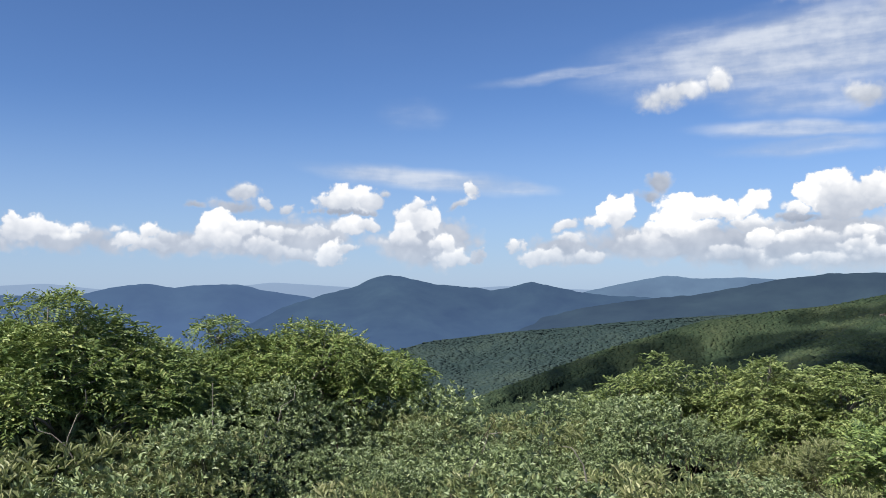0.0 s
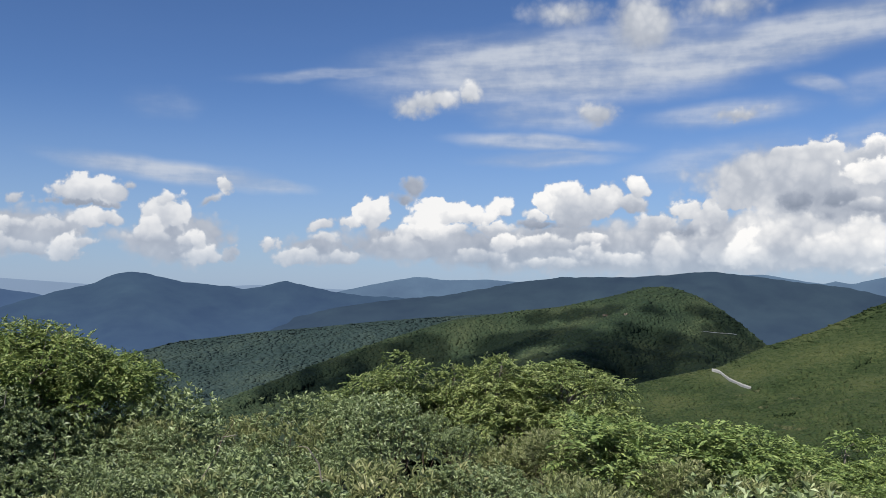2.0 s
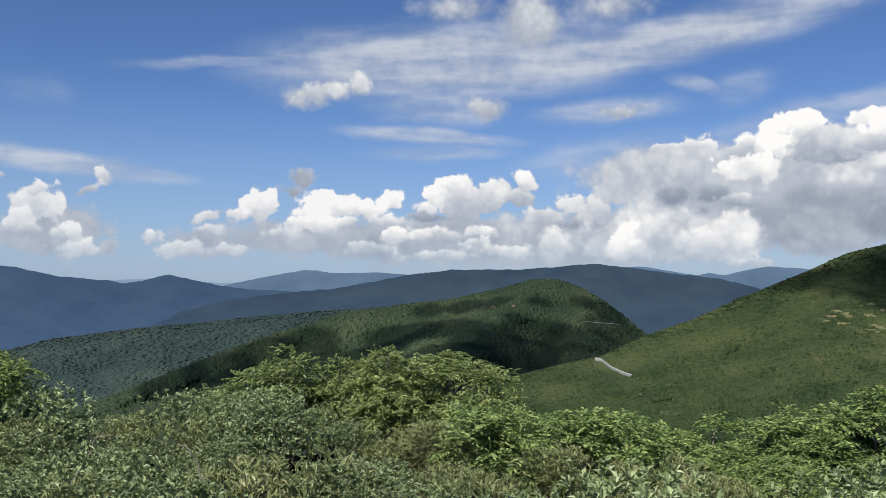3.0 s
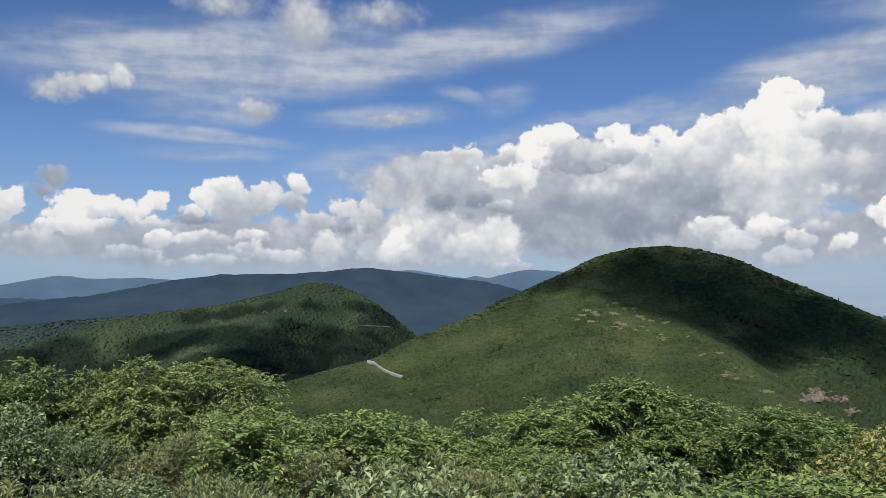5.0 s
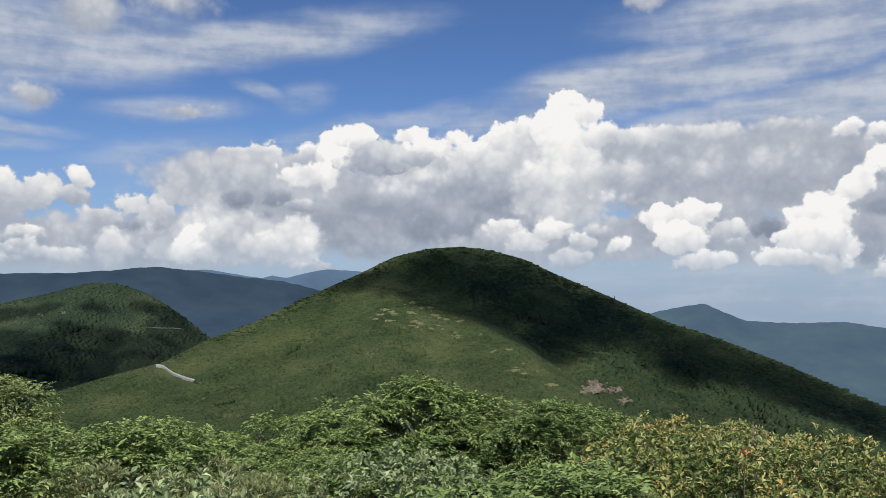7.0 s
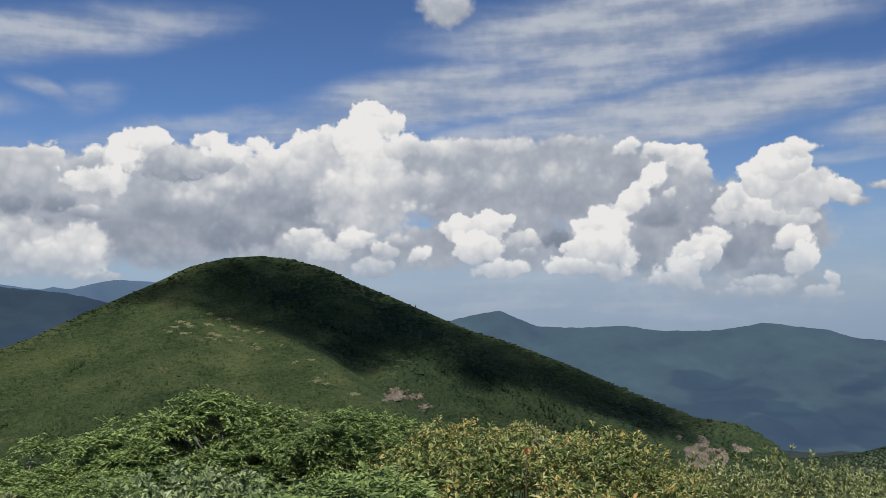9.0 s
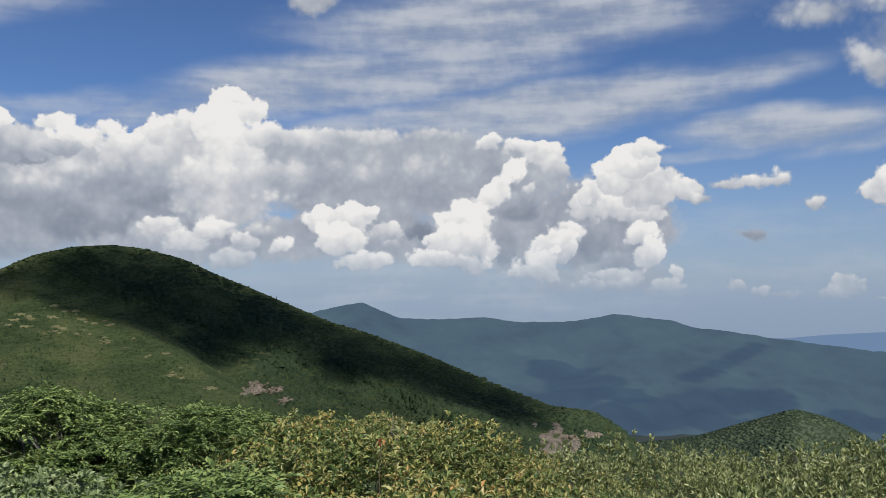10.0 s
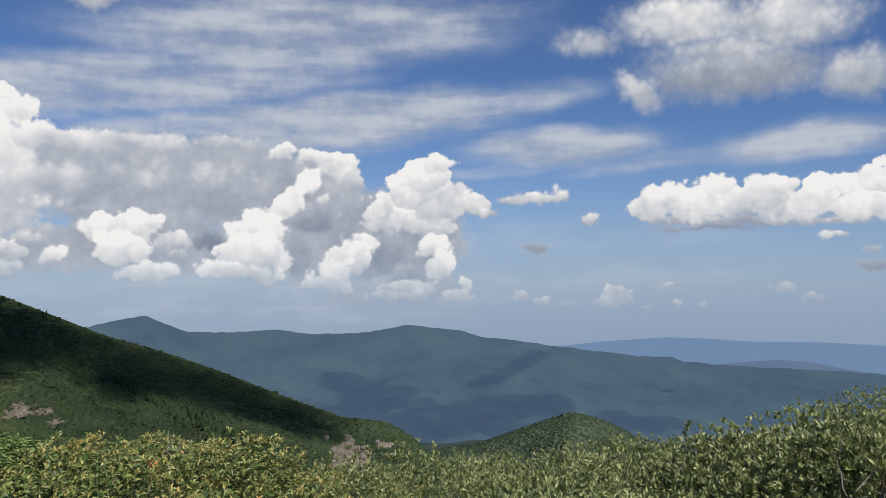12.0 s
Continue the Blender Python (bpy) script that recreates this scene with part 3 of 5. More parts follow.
def forest_material(name, dark, mid, light, crown, patch, dry=None, bump=0.6, single=False):
    """Woods seen from afar: crowns of many greens in larger stands."""
    m, k = material(name)
    place = k.add("ShaderNodeTexCoord").outputs["Object"]
    cell = k.add("ShaderNodeTexVoronoi", None, Vector=place, Scale=1.0 / crown)
    own = k.add("ShaderNodeSeparateColor", None, i0=cell.outputs["Color"]).outputs[0]
    if single:
        own = k.add("ShaderNodeNewGeometry").outputs["Random Per Island"]
    stand = k.noise(place, 1.0 / patch, 5.0, 0.6).outputs[0]
    grain = k.noise(place, 3.0 / crown, 4.0, 0.65).outputs[0]
    fac = k.math("ADD", k.math("MULTIPLY", own, 0.20), k.math("ADD", k.math("MULTIPLY_ADD", stand, 1.35, -0.17), k.math("MULTIPLY", k.math("SUBTRACT", grain, 0.5), 0.8)))
    color = ramp(k, fac, (0.25, dark), (0.58, mid), (0.95, light))
    if dry:
        open_ground = k.smooth(k.noise(place, 1.0 / 45.0, 6.0, 0.7).outputs[0], 0.60, 0.70)
        color = k.mix(k.math("MULTIPLY", open_ground, 0.7), color, (*dry, 1))
    body = k.add("ShaderNodeBsdfPrincipled", None, Base_Color=color, Roughness=0.85)
    body.inputs["Specular IOR Level"].default_value = 0.15
    b = k.add("ShaderNodeBump", None, Strength=bump, Distance=crown * 0.35, Height=grain)
    k.tree.links.new(b.outputs[0], body.inputs["Normal"])
    finish(k, body.outputs[0])
    return m


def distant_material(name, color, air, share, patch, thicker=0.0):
    """The far ranges, the backdrop of the view: woods, with kilometres of air mixed in as a glow."""
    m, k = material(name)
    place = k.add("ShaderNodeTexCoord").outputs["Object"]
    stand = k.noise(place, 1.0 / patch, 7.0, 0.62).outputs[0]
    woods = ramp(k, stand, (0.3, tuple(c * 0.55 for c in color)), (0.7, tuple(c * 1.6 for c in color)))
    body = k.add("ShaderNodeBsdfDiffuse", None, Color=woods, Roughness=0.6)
    haze_glow = k.add("ShaderNodeEmission", None, Color=(*air, 1), Strength=0.74)
    # more air lies before the low slopes than before the crests, so more haze glow is mixed in there
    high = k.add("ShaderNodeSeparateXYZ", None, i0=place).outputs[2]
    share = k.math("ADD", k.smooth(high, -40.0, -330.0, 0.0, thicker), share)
    finish(k, k.add("ShaderNodeMixShader", None, i0=share, i1=body.outputs[0], i2=haze_glow.outputs[0]).outputs[0])
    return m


def plain_material(name, stops, scale, rough=0.85, bump=0.3, bump_size=0.02, detail=6.0):
    m, k = material(name)
    place = k.add("ShaderNodeTexCoord").outputs["Object"]
    n = k.noise(place, scale, detail, 0.6).outputs[0]
    wide_n = k.noise(place, scale * 0.13, 3.0).outputs[0]
    color = ramp(k, k.math("ADD", k.math("MULTIPLY", n, 0.65), k.math("MULTIPLY", wide_n, 0.35)), *stops)
    body = k.add("ShaderNodeBsdfPrincipled", None, Base_Color=color, Roughness=rough)
    b = k.add("ShaderNodeBump", None, Strength=bump, Distance=bump_size, Height=n)
    k.tree.links.new(b.outputs[0], body.inputs["Normal"])
    finish(k, body.outputs[0])
    return m


HEATH = leaf_material("heath_leaves", [(0.15, (0.092, 0.132, 0.056)), (0.55, (0.222, 0.285, 0.130)), (0.95, (0.370, 0.432, 0.215))])
LANCE = leaf_material("narrow_leaves", [(0.15, (0.104, 0.132, 0.050)), (0.55, (0.248, 0.282, 0.120)), (0.95, (0.450, 0.445, 0.235))])
ASH = leaf_material("feathered_leaves", [(0.10, (0.040, 0.075, 0.020)), (0.50, (0.150, 0.225, 0.062)), (0.95, (0.315, 0.385, 0.125))], 0.6)
OLIVE = leaf_material("olive_feathered_leaves", [(0.15, (0.082, 0.124, 0.036)), (0.55, (0.204, 0.261, 0.084)), (0.95, (0.351, 0.394, 0.153))])
DARK = leaf_material("dark_feathered_leaves", [(0.15, (0.073, 0.123, 0.029)), (0.55, (0.178, 0.248, 0.065)), (0.95, (0.319, 0.352, 0.121))], 0.55)
TURNING = leaf_material("turning_leaves", [(0.10, (0.066, 0.112, 0.032)), (0.45, (0.200, 0.250, 0.075)), (0.72, (0.400, 0.370, 0.128)), (1.0, (0.500, 0.270, 0.090))])
RHODO = leaf_material("leathery_leaves", [(0.15, (0.095, 0.125, 0.046)), (0.55, (0.262, 0.298, 0.115)), (0.95, (0.520, 0.530, 0.265))], 0.45, 0.25)
BARK = plain_material("bark", [(0.3, (0.10, 0.085, 0.07)), (0.7, (0.30, 0.27, 0.23))], 22.0, 0.9, 0.5, 0.01)
TWIG = plain_material("twigs", [(0.3, (0.05, 0.035, 0.025)), (0.7, (0.14, 0.10, 0.07))], 30.0, 0.9, 0.3, 0.005)


def ground_material():
    """Dark soil on the summit; below it the mountainsides are wooded."""
    m, k = material("summit_soil_and_woods")
    place = k.add("ShaderNodeTexCoord").outputs["Object"]
    n = k.noise(place, 3.0, 6.0, 0.6).outputs[0]
    soil = ramp(k, n, (0.3, (0.022, 0.024, 0.010)), (0.7, (0.075, 0.070, 0.032)))
    woods = ramp(k, k.noise(place, 0.05, 6.0, 0.65).outputs[0], (0.3, (0.010, 0.019, 0.016)), (0.7, (0.022, 0.036, 0.026)))
    away = k.add("ShaderNodeVectorMath", {"operation": "LENGTH"}, i0=place).outputs["Value"]
    body = k.add("ShaderNodeBsdfPrincipled", None, Base_Color=k.mix(k.smooth(away, 18.0, 60.0), soil, woods), Roughness=0.95)
    b = k.add("ShaderNodeBump", None, Strength=0.6, Distance=0.05, Height=n)
    k.tree.links.new(b.outputs[0], body.inputs["Normal"])
    finish(k, body.outputs[0])
    return m


SOIL = ground_material()
ROCK = plain_material("rock", [(0.36, (0.055, 0.055, 0.030)), (0.45, (0.125, 0.105, 0.075)), (0.56, (0.210, 0.170, 0.125)), (0.75, (0.32, 0.265, 0.200))], 0.35, 0.9, 0.8, 2.0, 9.0)
ASPHALT = plain_material("sun_bleached_asphalt", [(0.3, (0.22, 0.22, 0.21)), (0.7, (0.33, 0.33, 0.315))], 0.4, 0.9, 0.1, 0.02)
DRY_GRASS = plain_material("dry_grass", [(0.3, (0.058, 0.068, 0.025)), (0.55, (0.135, 0.128, 0.058)), (0.75, (0.215, 0.195, 0.105))], 0.5, 0.95, 0.6, 0.5, 8.0)
RED_LEAF = leaf_material("red_leaves", [(0.15, (0.20, 0.03, 0.02)), (0.55, (0.42, 0.06, 0.03)), (0.95, (0.55, 0.16, 0.05))])

DOME_GROUND = forest_material("dome_undergrowth", (0.020, 0.033, 0.013), (0.041, 0.058, 0.021), (0.076, 0.086, 0.036), 3.0, 70.0)
DOME_WOODS = forest_material("dome_scrub", (0.014, 0.027, 0.010), (0.031, 0.049, 0.018), (0.068, 0.081, 0.031), 3.0, 70.0, (0.133, 0.119, 0.067), single=True)
# low forest's own greens, darkened further to hold some of the flank's shade
FLANK_WOODS = forest_material("flank_woods", (0.014, 0.028, 0.014), (0.027, 0.046, 0.020), (0.054, 0.074, 0.033), 4.0, 60.0, single=True, bump=0.45)
HILL_WOODS = forest_material("hill_woods", (0.013, 0.026, 0.015), (0.026, 0.043, 0.023), (0.054, 0.070, 0.035), 5.0, 130.0, single=True, bump=0.25)
# the spur's haze is painted in: greens bluer than those of nearer woods
HAZED_SPUR_WOODS = forest_material("hazed_spur_woods", (0.016, 0.031, 0.030), (0.026, 0.044, 0.043), (0.042, 0.062, 0.052), 6.0, 180.0, single=True, bump=0.15)
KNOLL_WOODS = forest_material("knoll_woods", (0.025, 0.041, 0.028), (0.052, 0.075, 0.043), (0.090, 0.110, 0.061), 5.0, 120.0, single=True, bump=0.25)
HILL_GROUND = forest_material("hill_undergrowth", (0.012, 0.022, 0.013), (0.022, 0.036, 0.019), (0.042, 0.054, 0.028), 5.0, 130.0, bump=0.25)
# the same painted haze in the ground colour under the spur's trees
HAZED_SPUR_GROUND = forest_material("hazed_spur_undergrowth", (0.014, 0.028, 0.026), (0.023, 0.041, 0.038), (0.038, 0.056, 0.044), 6.0, 180.0, bump=0.15)


def cloud_material(name, clear):
    """Cloud: white, letting a share of the sunlight through."""
    m, k = material(name)
    white = k.add("ShaderNodeBsdfDiffuse", None, Color=(0.88, 0.88, 0.9, 1))
    finish(k, k.add("ShaderNodeMixShader", None, i0=clear, i1=white.outputs[0], i2=k.add("ShaderNodeBsdfTransparent").outputs[0]).outputs[0])
    return m


CLOUD = cloud_material("cloud", 0.62)
THIN_CLOUD = cloud_material("thin_cloud", 0.62)
FAINT_CLOUD = cloud_material("faint_cloud", 0.93)


# ---- land ----
def part(name, me, mat, parent=None, label=""):
    ob = new(name, me)
    me.materials.append(mat)
    if parent:
        ob.parent = parent
    return tagged(ob, label)


def mesh_of(name, verts, faces, smooth=True):
    """A mesh from arrays; faces all have the same number of corners."""
    verts, faces = np.asarray(verts, np.float32), np.asarray(faces, np.int32)
    me = bpy.data.meshes.new(name)
    n, c = faces.shape
    me.vertices.add(len(verts))
    me.vertices.foreach_set("co", verts.ravel())
    me.loops.add(n * c)
    me.loops.foreach_set("vertex_index", faces.ravel())
    me.polygons.add(n)
    me.polygons.foreach_set("loop_start", np.arange(0, n * c, c, dtype=np.int32))
    me.polygons.foreach_set("use_smooth", np.full(n, smooth))
    me.update(calc_edges=True)
    return me


def grid_faces(rows, cols):
    i = np.arange(rows * cols).reshape(rows, cols)
    return np.stack([i[:-1, :-1], i[:-1, 1:], i[1:, 1:], i[1:, :-1]], -1).reshape(-1, 4)


def hashed(i, j, seed):
    """A value in 0..1 for each cell of a lattice."""
    v = np.sin(i * 127.1 + j * 311.7 + seed * 74.7) * 43758.5453
    return v - np.floor(v)


def value_noise(x, y, seed=0):
    i, j = np.floor(x), np.floor(y)
    u, v = x - i, y - j
    u, v = u * u * (3 - 2 * u), v * v * (3 - 2 * v)
    a, b = hashed(i, j, seed), hashed(i + 1, j, seed)
    c, d = hashed(i, j + 1, seed), hashed(i + 1, j + 1, seed)
    return (a * (1 - u) + b * u) * (1 - v) + (c * (1 - u) + d * u) * v


def fractal(x, y, octaves=5, seed=0):
    total, size = 0, 1.0
    for o in range(octaves):
        total = total + (value_noise(x / size, y / size, seed + o) - 0.5) * size
        size *= 0.5
    return total


def ease(v):
    v = np.clip(v, 0, 1)
    return v * v * (3 - 2 * v)


def curve(az, *pairs):
    """A smooth line through (azimuth, value) pairs."""
    p = sorted(pairs)
    xs, ys = [q[0] for q in p], [q[1] for q in p]
    step = 0.35
    return sum(np.interp(az + o * step, xs, ys) * w for o, w in ((-1, 0.25), (0, 0.5), (1, 0.25)))


def slope(az, s, crest, foot, far, near, bend, relief, seed, spur=None):
    """Places on the near side of a mountain: s runs from the crest (0) to the foot (1)."""
    el_c, el_f = crest(az), foot(az)
    el = el_c + (el_f - el_c) * s
    r_c, r_f = far(az), near(az)
    r = r_c + (r_f - r_c) * s ** bend
    u = np.radians(az) * r_c
    lift = np.clip(s * 4, 0, 1) * np.clip((1 - s) * 3, 0.3, 1)
    r = r + fractal(u / relief, s * (r_c - r_f) / (relief * 1.8) + 3.0, 4, seed) * relief * 0.55 * lift
    r = r + fractal(u / (relief * 0.28) + 9.0, s * (r_c - r_f) / (relief * 0.28), 4, seed + 3) * relief * 0.12 * lift
    if spur is not None:
        r = r + spur(az, s)
    return r, el


def at_slope(r, az, el):
    a = np.radians(az)
    return -np.sin(a) * r, np.cos(a) * r, EYE + r * np.tan(np.radians(el))


def mountain(name, mat, label, az_range, step, rows, crest, foot, far, near, bend=1.0, relief=200.0, seed=0, ragged=0.0, spur=None):
    """A mountain as one skin from its foot up over the crest and down behind."""
    az = np.arange(az_range[0], az_range[1] + step, step)
    s = np.linspace(0, 1, rows)
    A, S = np.meshgrid(az, s)
    r, el = slope(A, S, crest, foot, far, near, bend, relief, seed, spur)
    x, y, z = at_slope(r, A, el)
    if ragged:
        z = z + fractal(x / 30, y / 30, 4, seed + 5) * ragged
    # the far side falls away
    back = [(0.006, 0.004), (0.03, 0.02), (0.10, 0.09), (0.22, 0.22)]
    bx, by, bz = [], [], []
    for out, down in back[::-1]:
        rr = far(az) * (1 + out)
        if far(az).max() * (1 + out) > 4950:
            rr = np.minimum(rr, 4950)
        a = np.radians(az)
        bx.append(-np.sin(a) * rr)
        by.append(np.cos(a) * rr)
        bz.append(z[0] - down * far(az))
    x, y, z = np.vstack([*bx, x]), np.vstack([*by, y]), np.vstack([*bz, z])
    me = mesh_of(name, np.stack([x, y, z], -1).reshape(-1, 3), grid_faces(*x.shape)[:, ::-1])
    ob = part(name, me, mat)
    return tagged(ob, label, "mountain")


def flat(v):
    return lambda az: np.full_like(az, float(v))


# heights of the crests, by azimuth
def crest_left(az):
    return curve(az, (85, -0.9), (72, -0.7), (67.1, -0.78), (63, -0.9), (60.7, -0.32), (58.6, -0.12), (57, -0.43), (55.7, -0.25), (53, -0.2), (51.2, -0.66), (48.4, -1.07), (46.3, -1.85), (42, -3.2))


def crest_peak(az):
    return curve(az, (62, -5.5), (52.3, -2.91), (50.1, -1.81), (47.8, -1.07), (45.2, -0.44), (44, 0.17), (42.9, 0.39), (41.3, 0.07), (39.8, -0.28), (36.7, -0.57), (35.9, -0.77),
                 (34.8, -0.58), (33.2, -0.15), (31.7, -0.52), (30.6, -0.75), (28.7, -1.07), (26.1, -1.18), (23.9, -1.5), (20, -2.2), (12, -3.5))


def crest_dark(az):
    return curve(az, (36, -3.5), (29.7, -1.9), (26, -1.4), (22.5, -1.09), (17.5, -0.14), (14.4, 0.26), (10.6, 0.27), (7.6, 0.44), (4.8, 0.71), (2.5, 0.45), (-0.7, 0.02), (-3.4, -0.27), (-6.5, -1.06), (-14, -3.0))


def crest_behind(az):
    return curve(az, (8, 0.2), (5, 0.4), (3.5, 0.46), (1.6, 0.53), (-0.7, 0.13), (-2.1, -0.07), (-2.6, 0.2), (-3.5, -0.08), (-4.6, 0.26), (-6.2, 0.56), (-8.5, 0.4), (-10.8, -0.31), (-16, -1.5))


def crest_blue(az):
    return curve(az, (33, -2.0), (29.4, -0.8), (27.5, -0.38), (25.6, -0.02), (24.2, 0.21), (22.5, -0.01), (19.4, 0.04), (17.5, -0.1), (13, -0.3), (8, -0.8))


def crest_haze(az):
    return curve(az, (85, -0.3), (70, -0.3), (67.1, -0.2), (64.6, -0.08), (61.7, -0.46), (57.3, -0.61), (52.3, -0.28), (50.8, -0.1), (47.8, -0.31), (44.8, -0.52), (38, -0.6), (35, -0.45), (30, -0.7), (24, -0.9))


def crest_lowland(az):
    return curve(az, (-50, -4.4), (-56, -4.0), (-59.2, -3.93), (-61.5, -3.65), (-65.9, -3.31), (-68.7, -3.38), (-71.1, -3.52), (-75.1, -3.48), (-78.8, -3.59), (-95, -3.6))


def crest_lowland_near(az):
    return curve(az, (-62, -6.6), (-67.6, -5.41), (-69, -5.01), (-71.1, -4.78), (-72.8, -4.63), (-74.4, -4.68), (-76, -4.98), (-78.7, -5.38), (-95, -6.0))


def crest_right(az):
    return curve(az, (-20, -6.0), (-26, -3.2), (-28.1, -2.36), (-29.5, -2.02), (-31.4, -1.69), (-32.4, -2.14), (-34, -2.82), (-37.6, -2.89), (-39.8, -2.73), (-42, -3.1), (-45.4, -3.06),
                 (-47, -2.81), (-48.5, -2.47), (-50, -2.71), (-52.4, -2.91), (-53.5, -3.37), (-55.4, -3.49), (-58.5, -3.97), (-61.1, -4.22), (-64.1, -4.56), (-66.2, -4.59), (-66.9, -4.87), (-70.1, -5.09), (-78.7, -5.3), (-95, -6.0))


def crest_spur(az):
    return curve(az, (56, -11.0), (50, -8.6), (46.3, -6.59), (43.8, -5.12), (40.2, -4.2), (34.8, -3.57), (31, -3.27), (27.2, -2.88), (21.8, -2.45), (17.3, -2.2), (12, -2.2), (6, -3.0), (0, -5))


def crest_hill(az):
    return curve(az, (46, -11), (36, -7.6), (28, -4.6), (22, -2.75), (17.3, -2.07), (14.3, -1.71), (10.8, -0.9), (9.2, -0.42),
                 (7.8, -0.28), (6.8, -0.48), (5.5, -0.95), (4.3, -1.65), (3.1, -2.53), (1.7, -3.72), (0, -5.0), (-6, -8.0))


def crest_dome(az):
    return curve(az, (18, -9.5), (11.2, -7.2), (7.6, -6.22), (4.2, -5.45), (1.6, -4.07), (-1.5, -2.96), (-4.6, -1.44), (-8.5, 0.28), (-10.8, 1.42), (-13.1, 1.97), (-15.3, 2.1), (-17.2, 1.89), (-19.7, 1.22),
                 (-21.8, 0.2), (-24.1, -0.75), (-26.7, -1.9), (-29.2, -3.0), (-31.8, -3.8), (-35.6, -5.2), (-40.3, -7.2), (-44.2, -8.65), (-47, -8.92), (-48.6, -9.8), (-50, -11.0), (-54, -12.6), (-62, -15))


def crest_knoll(az):
    return curve(az, (-44, -11.8), (-49.3, -10.97), (-53.5, -10.32), (-56.5, -9.3), (-59.6, -8.26), (-61.4, -8.66), (-62.9, -9.24), (-64, -9.86), (-65.1, -10.71), (-67.5, -12.2), (-74, -15))


# the second colour of each range is its haze, given off as a faint glow
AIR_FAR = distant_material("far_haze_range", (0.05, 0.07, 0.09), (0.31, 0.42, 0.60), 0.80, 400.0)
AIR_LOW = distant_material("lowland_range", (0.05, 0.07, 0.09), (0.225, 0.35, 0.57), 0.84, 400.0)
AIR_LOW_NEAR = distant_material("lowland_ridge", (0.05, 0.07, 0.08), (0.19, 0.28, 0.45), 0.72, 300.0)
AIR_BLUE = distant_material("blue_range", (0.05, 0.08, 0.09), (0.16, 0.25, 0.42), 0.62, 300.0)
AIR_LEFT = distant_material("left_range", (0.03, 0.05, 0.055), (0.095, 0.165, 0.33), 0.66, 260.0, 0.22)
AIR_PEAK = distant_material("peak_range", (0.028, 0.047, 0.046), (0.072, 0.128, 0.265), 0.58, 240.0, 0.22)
# this ridge lies in shade; the shade is put into its darker colours
AIR_SHADED = distant_material("shaded_range", (0.024, 0.038, 0.036), (0.06, 0.10, 0.19), 0.54, 240.0, 0.22)
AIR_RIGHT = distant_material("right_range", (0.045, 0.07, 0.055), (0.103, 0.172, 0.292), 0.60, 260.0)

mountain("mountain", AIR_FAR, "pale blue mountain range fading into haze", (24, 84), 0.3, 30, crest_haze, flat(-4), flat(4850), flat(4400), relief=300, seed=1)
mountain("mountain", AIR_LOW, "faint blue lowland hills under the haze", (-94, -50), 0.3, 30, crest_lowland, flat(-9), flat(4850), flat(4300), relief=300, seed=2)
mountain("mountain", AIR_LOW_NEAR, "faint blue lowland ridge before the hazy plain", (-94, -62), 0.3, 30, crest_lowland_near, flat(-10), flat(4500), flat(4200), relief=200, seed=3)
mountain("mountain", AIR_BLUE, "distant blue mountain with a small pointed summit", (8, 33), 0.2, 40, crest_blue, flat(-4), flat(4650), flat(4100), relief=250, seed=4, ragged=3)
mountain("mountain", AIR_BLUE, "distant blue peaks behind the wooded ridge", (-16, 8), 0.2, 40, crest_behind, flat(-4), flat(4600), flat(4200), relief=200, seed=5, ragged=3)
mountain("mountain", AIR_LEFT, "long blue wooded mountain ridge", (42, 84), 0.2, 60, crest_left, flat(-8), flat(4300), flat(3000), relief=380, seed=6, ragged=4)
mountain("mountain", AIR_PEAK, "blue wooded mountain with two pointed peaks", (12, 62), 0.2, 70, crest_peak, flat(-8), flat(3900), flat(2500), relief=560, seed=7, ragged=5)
mountain("mountain", AIR_SHADED, "dark blue-green wooded mountain ridge lying in shade", (-14, 36), 0.2, 60, crest_dark, flat(-7), flat(3600), flat(2500), relief=380, seed=8, ragged=5)
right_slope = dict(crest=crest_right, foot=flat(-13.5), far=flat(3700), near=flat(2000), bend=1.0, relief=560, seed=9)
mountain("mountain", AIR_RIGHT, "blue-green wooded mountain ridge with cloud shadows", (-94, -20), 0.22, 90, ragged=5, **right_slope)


def hill_ribs(az, s):
    return -120 * np.exp(-((az - (9 + 14 * s)) / 3.5) ** 2) * np.clip(s * 3, 0, 1) + 90 * ease((az - (13 + 12 * s)) / 5.0) * ease(s * 3)


def rib_line(s):
    """The azimuth of the rib that parts the dome's open flank from its wooded one."""
    return -15 - (s - 0.26) * 35


def dome_ribs(az, s):
    line = rib_line(s)
    rib = 85 * ease((line - az) / 2.8) * ease(s * 2.4) * (1 - ease((-az - 32) / 12)) - 50 * np.exp(-((az + 31 + 22 * s) / 4.5) ** 2) * ease(s * 2.5)
    return rib - 35 * np.exp(-((az + 3 + 10 * s) / 5.0) ** 2) * ease(s * 2.5)


def dome_far(az):
    return curve(az, (18, 820), (8, 950), (3, 1010), (-15, 1100), (-35, 1020), (-50, 900), (-62, 800))


def dome_foot(az):
    return curve(az, (18, -15.0), (-20, -15.5), (-40, -17.0), (-62, -19.0))


def hill_far(az):
    return curve(az, (46, 1700), (30, 1900), (8, 1950), (-6, 1700))


spur_slope = dict(crest=crest_spur, foot=flat(-11.5), far=flat(2600), near=flat(1500), bend=1.0, relief=260, seed=13)
hill_slope = dict(crest=crest_hill, foot=flat(-12), far=hill_far, near=flat(1150), bend=1.0, relief=180, seed=10, spur=hill_ribs)
knoll_slope = dict(crest=crest_knoll, foot=flat(-17), far=flat(1700), near=flat(1100), bend=1.0, relief=140, seed=11)
